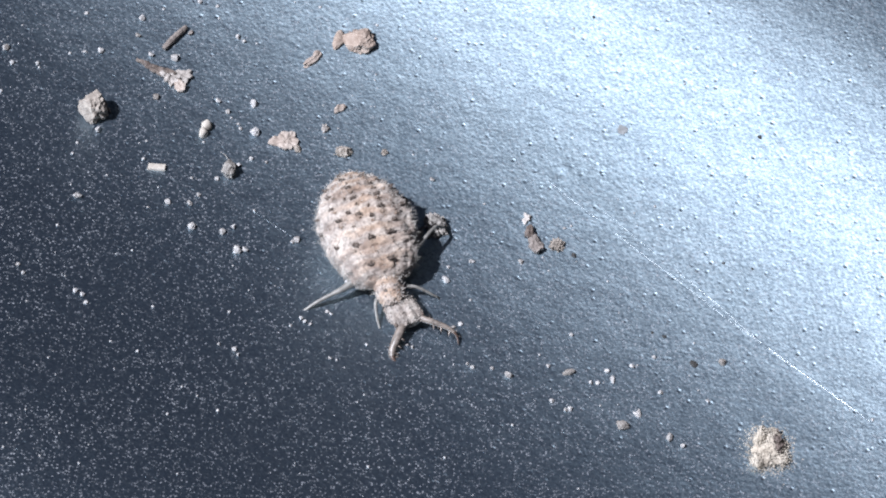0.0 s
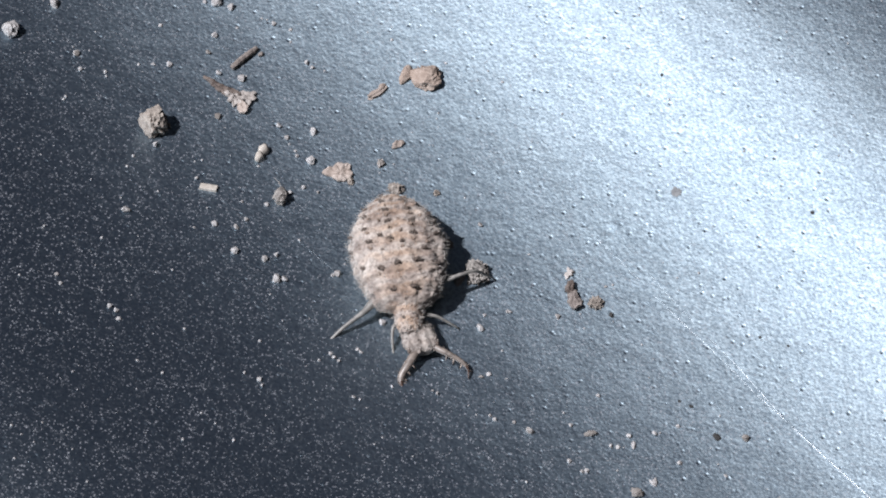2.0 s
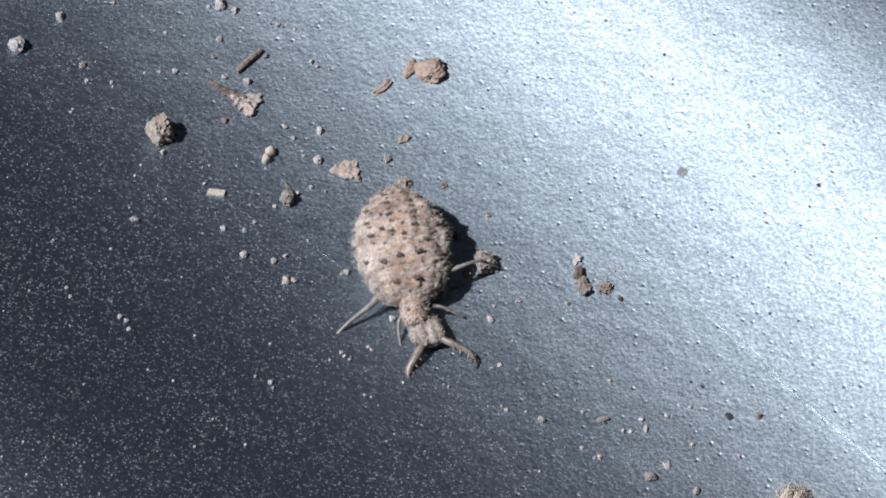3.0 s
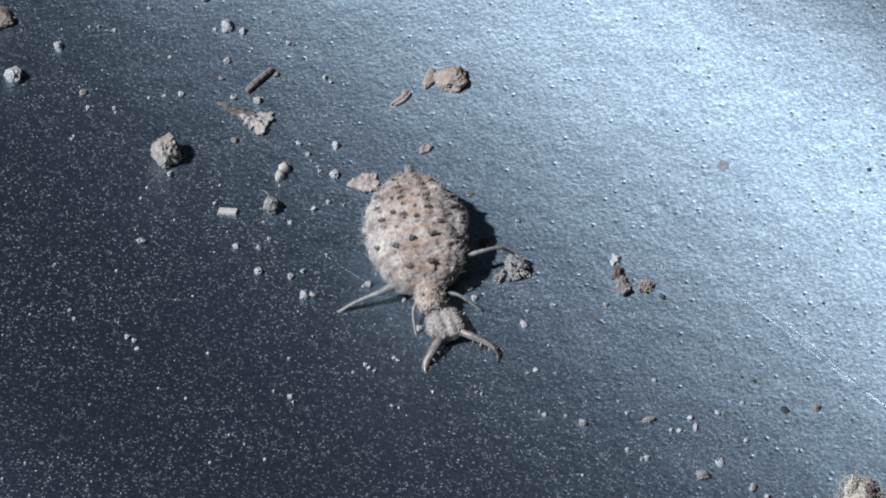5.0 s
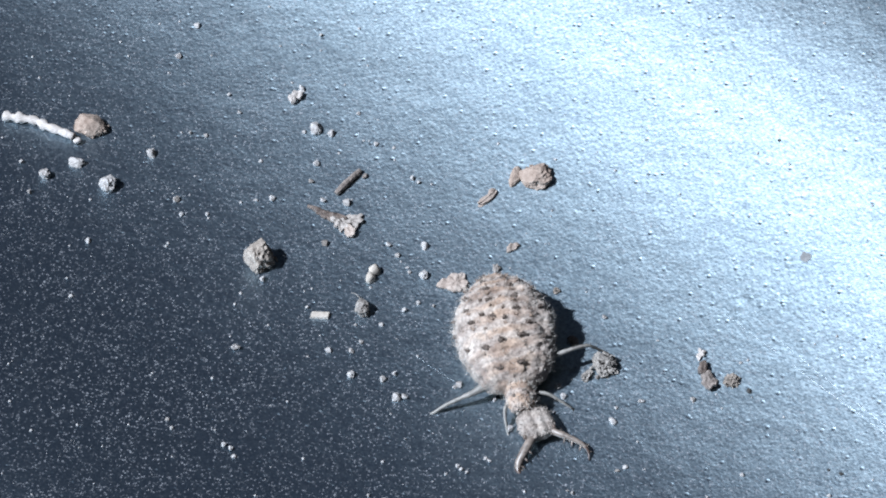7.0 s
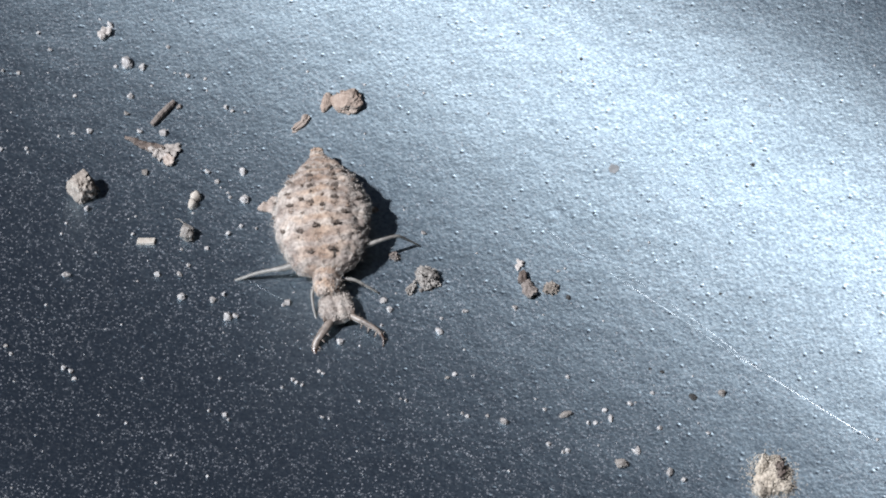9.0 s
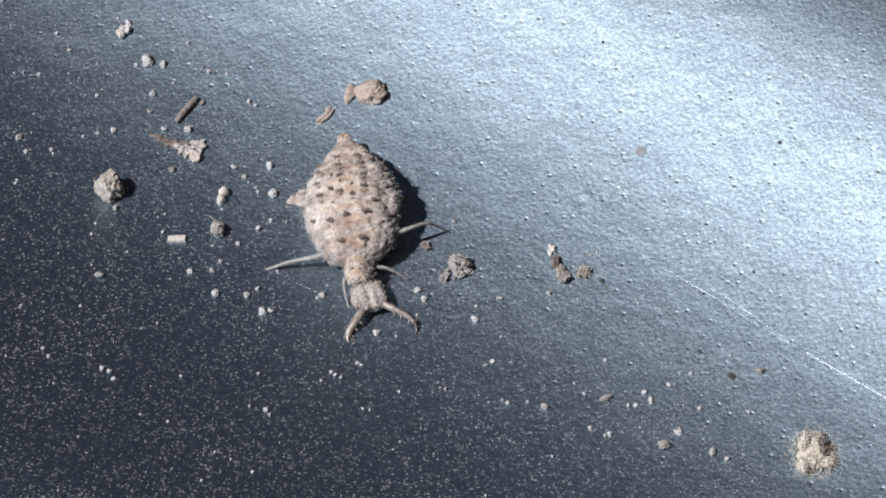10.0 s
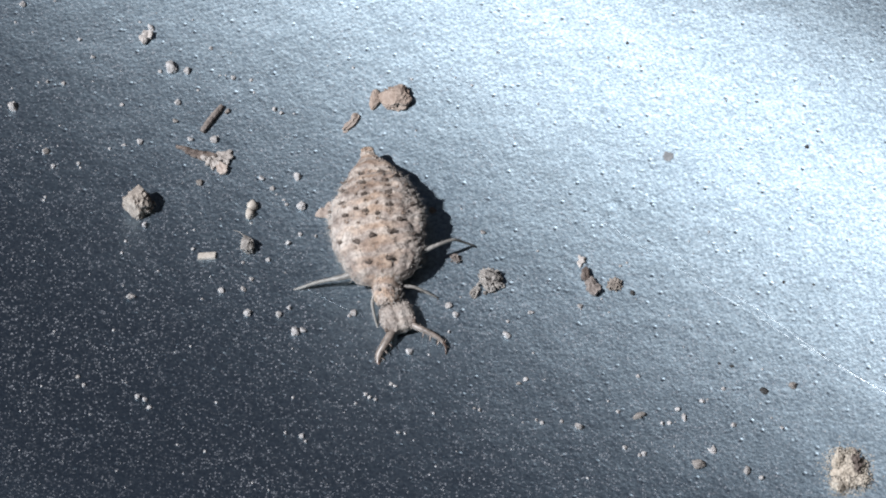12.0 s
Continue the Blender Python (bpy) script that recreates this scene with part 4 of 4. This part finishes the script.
def build_larva():
    larva = new("antlion_larva")
    tagged(larva, "plump dusty grey-beige antlion larva with dark spots and sickle jaws", "insect larva")
    rows = [5.3 - 8.9 * i / 220 for i in range(221)]
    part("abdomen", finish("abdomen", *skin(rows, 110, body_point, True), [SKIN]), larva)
    part("bristle_coat", finish("bristle_coat", *bristles(3, 2300, on_abdomen, (0.1, 0.38), 0.012), [HAIR]), larva, "short pale bristles all over the body")
    tagged(part("sand_coat", finish("sand_coat", *dusting(5, 900, on_abdomen, (0.03, 0.12)), [SKIN], smooth=False), larva, "fine sand clinging to the skin"), kind="stuff")
    def on_flank(rng):
        y = rng.uniform(-3.6, 4.6)
        turn = rng.choice((rng.uniform(-12, 28), rng.uniform(152, 192)))
        p = body_point(y, turn)
        return p, Vector((p.x, 0.35 * (y - 0.5), 0.4)).normalized()

    part("side_bristles", finish("side_bristles", *bristles(6, 230, on_flank, (0.2, 0.65), 0.012), [HAIR]), larva, "longer pale bristles along the flanks")
    # dark tufts in three rows along the back and along the flanks
    rng = random.Random(4)
    for x, y, size in ((-0.49, 4.95, 0.8), (-0.53, 4.1, 0.9), (-0.53, 3.05, 1.0), (-0.49, 1.95, 1.1), (-0.44, 0.55, 1.1), (0.6, 4.05, 1.0), (0.9, 3.1, 1.2), (1.02, 2.0, 1.3), (0.92, 0.87, 1.25),
                       (1.47, -0.35, 1.0), (0.86, -1.15, 1.5), (-0.3, -1.28, 1.3), (-1.2, -1.4, 1.5), (-1.78, 3.8, 1.0), (-1.8, 2.9, 1.15), (-1.87, 1.8, 1.25), (-1.77, 0.58, 1.15), (-0.74, -2.8, 1.1), (0.44, -2.8, 1.3),
                       (2.43, 1.0, 0.8), (2.05, 2.5, 0.8), (-2.85, 1.8, 0.7), (-2.95, 0.55, 0.7), (-2.4, -1.0, 0.7), (2.3, -1.2, 0.8), (-1.05, 0.9, 0.7), (0.2, 0.2, 0.7)):
        w = section(y)[0]
        turn = math.degrees(math.acos(max(-0.97, min(0.97, x / w))))
        p = body_point(y, turn)
        out = (p - Vector((0, y, 1.2))).normalized()
        size *= 0.2
        cap = moved(rocky(2, int(turn) + 7, (size * rng.uniform(1.6, 2.1), size * rng.uniform(1.0, 1.4), 0.2), 0.5, 0.4), p.x, p.y, p.z - 0.04, rng.uniform(-25, 25))
        tuft = [cap]
        for _ in range(26):
            o = Vector((rng.uniform(-1, 1) * size * 0.95, rng.uniform(-0.9, 0.5) * size * 0.7, 0.05))
            tuft.append(spike(p + o, out + Vector((rng.gauss(0, 0.4), rng.gauss(0.5, 0.4), 0)), rng.uniform(0.14, 0.3), 0.03))
        part("dark_spot", finish("dark_spot", *join(*tuft), [DARK_HAIR]), larva, "dark brown tuft of bristles")
    # smaller brown tufts between the dark ones
    for column, shift in ((-0.5, 0.45), (0.85, 0.5), (-1.75, 0.4), (0.15, 0.1), (-1.1, 0.0), (1.7, 0.3)):
        for y in (4.1, 3.1, 2.05, 0.95, -0.2):
            y += shift + rng.uniform(-0.1, 0.1)
            x = column * section(y)[0] / 3.1
            p = body_point(y, math.degrees(math.acos(max(-0.97, min(0.97, x / section(y)[0])))))
            size = rng.uniform(0.1, 0.2)
            shape = [moved(rocky(2, int(y * 10) + 40, (size * 1.5, size * 1.3, 0.12), 0.5, 0.4), p.x, p.y, p.z - 0.04, rng.uniform(-40, 40))]
            for _ in range(10):
                o = Vector((rng.uniform(-1, 1) * size, rng.uniform(-0.9, 0.5) * size, 0.02))
                shape.append(spike(p + o, Vector((p.x * 0.2 + rng.gauss(0, 0.4), rng.gauss(0.5, 0.4), 1)), rng.uniform(0.1, 0.24), 0.022))
            part("brown_spot", finish("brown_spot", *join(*shape), [BROWN_HAIR]), larva, "small tan-brown tuft of bristles")
    # tail tip, drawn in at first
    def tail_at(u, turn):
        y = 1.75 * math.cos(math.pi * u)
        w = float(np.interp(y, (-1.75, -0.5, 0.0, 0.7, 1.15, 1.6, 1.75), (2.0, 1.5, 1.05, 0.58, 0.42, 0.36, 0.12)))
        p = Vector((w * math.cos(radians(turn)), y, min(w * 0.62, 0.95) * math.sin(radians(turn))))
        return p + Vector((1, 0, 1)) * (0.1 * noise.noise(p * 2.2) + 0.08 * noise.noise(p * 6.0))

    tail_rows = [0.02 + 0.96 * i / 20 for i in range(21)]
    tail = part("tail_tip", finish("tail_tip", *join(skin(tail_rows, 24, tail_at, True),
                bristles(8, 160, on_egg(tail_at, (0, 0, 0)), (0.08, 0.24), 0.016), dusting(9, 160, on_egg(tail_at, (0, 0, -0.2)), (0.06, 0.18))), [SKIN]), larva, "narrow bristly tail tip")
    # thorax
    neck_at = egg_point(0.08, -4.05, 1.3, 0.92, 1.3, 0.95, 0.7)
    neck_rows = [0.02 + 0.96 * i / 28 for i in range(29)]
    part("thorax", finish("thorax", *join(skin(neck_rows, 36, neck_at, True), dusting(12, 260, on_egg(neck_at, (0.05, -4.05, 1.2)), (0.06, 0.2))), [SKIN]), larva)
    part("thorax_bristles", finish("thorax_bristles", *bristles(14, 240, on_egg(neck_at, (0.05, -4.05, 1.0)), (0.15, 0.5), 0.02), [HAIR]), larva)
    for x in (-0.45, 0.45):
        p = neck_at(0.62, 90 - x * 60)
        part("dark_spot", finish("dark_spot", *moved(rocky(2, 9, (0.3, 0.26, 0.18)), p.x, p.y, p.z - 0.08), [DARK_HAIR]), larva, "dark brown tuft of bristles")
    # head with jaws; its origin is the neck joint
    plain_head = egg_point(0, -1.12, 0, 1.12, 1.18, 0.55, 0.5)

    def head_at(u, turn):
        p = plain_head(u, turn)
        crease = math.exp(-(p.x / 0.16) ** 2) * 0.16 + math.exp(-((abs(p.x) - 0.62) / 0.14) ** 2) * 0.09
        return p - Vector((0, 0, crease * max(0.0, math.sin(radians(turn))) * (0.4 + u)))

    rows = [0.01 + 0.98 * i / 44 for i in range(45)]
    collar = egg_point(0, 0.15, -0.1, 0.5, 0.6, 0.4, 0.7)
    head = part("head", finish("head", *join(skin(rows, 72, head_at, True), skin([0.03 + 0.94 * i / 12 for i in range(13)], 24, collar, True),
                dusting(17, 300, on_egg(head_at, (0, -1.12, -0.3)), (0.05, 0.18)),
                bristles(18, 150, on_egg(head_at, (0, -1.12, -0.4)), (0.1, 0.32), 0.018)), [HEAD_SKIN]), larva, "squarish pale grey head")
    for side in (-1, 1):
        part("eye", finish("eye", *moved(rocky(2, 3, (0.3, 0.3, 0.25)), side * 0.95, -1.95, 0.1), [DARK_HAIR]), head, "tiny dark eye knob")
    part("jaw", jaw([(-0.42, -1.9, 0.0), (-0.85, -2.35, 0.0), (-1.45, -2.85, -0.15), (-1.95, -3.3, -0.4), (-2.1, -3.85, -0.6), (-1.75, -4.55, -0.75)], [0.24, 0.31, 0.29, 0.24, 0.15, 0.04], (0.3, 0.45, 0.6, 0.72), 1), head, "brown toothed sickle jaw")
    part("jaw", jaw([(0.62, -1.9, 0.0), (1.1, -2.45, 0.0), (1.65, -3.0, -0.1), (2.15, -3.55, -0.3), (2.35, -4.05, -0.5), (2.2, -4.6, -0.75)], [0.22, 0.22, 0.19, 0.15, 0.1, 0.03], (0.3, 0.45, 0.6), -1), head, "brown toothed sickle jaw")
    # legs, each from its hip
    legs = {}
    for key, hip, pts, rad in (
            ("mid_a", (-2.3, -2.6, 1.15), [(0.5, 0.2, 0.2), (-0.5, 0.0, 0.1), (-1.2, 0.0, 0.0), (-2.2, 0.02, -0.25), (-3.2, 0.02, -0.65), (-4.1, 0.05, -1.0)], [0.34, 0.2, 0.15, 0.13, 0.1, 0.07]),
            ("fore_a", (-0.7, -4.2, 0.9), [(0.3, 0.3, 0.1), (-0.2, -0.3, 0.2), (-0.32, -0.9, 0.0), (-0.28, -1.55, -0.45), (-0.2, -2.15, -0.78)], [0.16, 0.12, 0.105, 0.09, 0.06]),
            ("mid_b", (2.4, -1.75, 1.5), [(-0.5, -0.1, 0.0), (0.6, 0.1, 0.15), (1.5, 0.35, 0.2), (2.4, 0.6, 0.1), (3.05, 0.75, -0.6), (3.7, 0.85, -1.35)], [0.26, 0.16, 0.13, 0.11, 0.085, 0.06]),
            ("fore_b", (0.95, -4.0, 0.9), [(-0.3, 0.3, 0.0), (0.4, 0.1, 0.2), (1.0, -0.05, 0.1), (1.7, -0.3, -0.35), (2.3, -0.5, -0.78)], [0.15, 0.12, 0.11, 0.09, 0.06])):
        leg = part("leg", finish("leg", *limb(pts, rad), [LIMB]), larva, "slender grey-green leg")
        leg.matrix_local = pose(*(v * MM for v in hip))
        legs[key] = (leg, hip)
    return larva, head, tail, legs


lay_pieces()
lay_grains()
lay_dust()
larva, head, tail, legs = build_larva()
seed_husk = thing("seed", finish("seed", *join(rocky(4, 55, (1.0, 1.5, 0.95), 0.25, 0.25), tube([(-0.1, 0.6, 0.4), (-0.4, 1.0, 0.5), (-0.75, 1.3, 0.35)], [0.03, 0.025, 0.015], 5)), [HUSK]),
                  -12.55, 1.9, 0, "grey-brown oval seed husk with a hair", "seed", "dry plant flakes on the sheet")


def motions():
    def at(x, y, turn, z=0.0):
        return pose(x * MM, y * MM, z * MM, 0, 0, turn)

    walk(larva, [(t, at(x, y, turn, sheet_height(x, y))) for t, x, y, turn in (
        (0, -2.51, -3.96, 23.2), (0.5, -2.46, -3.62, 21.5), (1.0, -3.28, -2.68, 19.8), (1.5, -3.30, -2.71, 19.8), (2.0, -3.36, -2.72, 19.9), (2.7, -3.44, -2.72, 19.9), (3.5, -4.05, -1.75, 19.3), (4.3, -4.54, -0.92, 18.9),
        (5.0, -4.58, -0.96, 18.9), (6.5, -4.58, -0.99, 19.3), (7.5, -4.50, -0.94, 19.1), (7.7, -4.52, -0.90, 19.0), (8.5, -5.05, 0.55, 13.0), (9.3, -5.50, 1.93, 6.8), (10.5, -5.48, 1.89, 7.0), (11.5, -5.50, 1.80, 7.1), (12, -5.70, 1.69, 7.1))])
    walk(head, [(t, at(x, y, turn, 0.95)) for t, x, y, turn in (
        (0, 0.30, -4.62, 10.0), (1.0, 0.34, -4.50, 10.5), (2.7, 0.36, -4.50, 10.5), (4.3, 0.42, -5.10, 9.0), (7.7, 0.42, -5.10, 9.0), (9.3, 0.30, -4.98, 11.0), (12, 0.30, -4.98, 11.0))])
    walk(tail, [(t, pose(x * MM, y * MM, z * MM, tip, 0, 4)) for t, x, y, z, tip in ((0, 0.0, 3.4, 1.6, -14), (7.7, 0.0, 3.4, 1.6, -14), (9.3, -0.05, 5.5, 1.95, -10), (12, -0.05, 5.5, 1.95, -10))])
    for key, rows in (("mid_a", ((0, 8), (1.0, 30), (2.7, 30), (4.3, 6), (7.7, 6), (9.3, -4), (12, -4))),
                      ("mid_b", ((0, 22), (1.0, 0), (2.7, -2), (4.3, -10), (7.7, -10), (9.3, 0), (12, 0))),
                      ("fore_a", ((0, -8), (2.7, -8), (4.3, -8), (7.7, -8), (9.3, 2), (12, 2))),
                      ("fore_b", ((0, -6), (2.7, 0), (4.3, -14), (7.7, -14), (9.3, 0), (12, 0)))):
        leg, hip = legs[key]
        walk(leg, [(t, at(hip[0], hip[1] - (0.35 if key == "mid_a" and t < 8 else 0.0), turn, hip[2])) for t, turn in rows])
    # the seed husk is nudged along the sheet once
    walk(seed_husk, [(t, seat(x, y, turn, -0.02)) for t, x, y, turn in ((0, -12.55, 1.9, 0), (2.7, -12.5, 1.9, 0), (3.1, -12.6, 1.9, 0), (3.9, -14.6, 2.25, 10), (4.3, -14.72, 2.27, 10), (12, -14.7, 2.27, 10))])


motions()
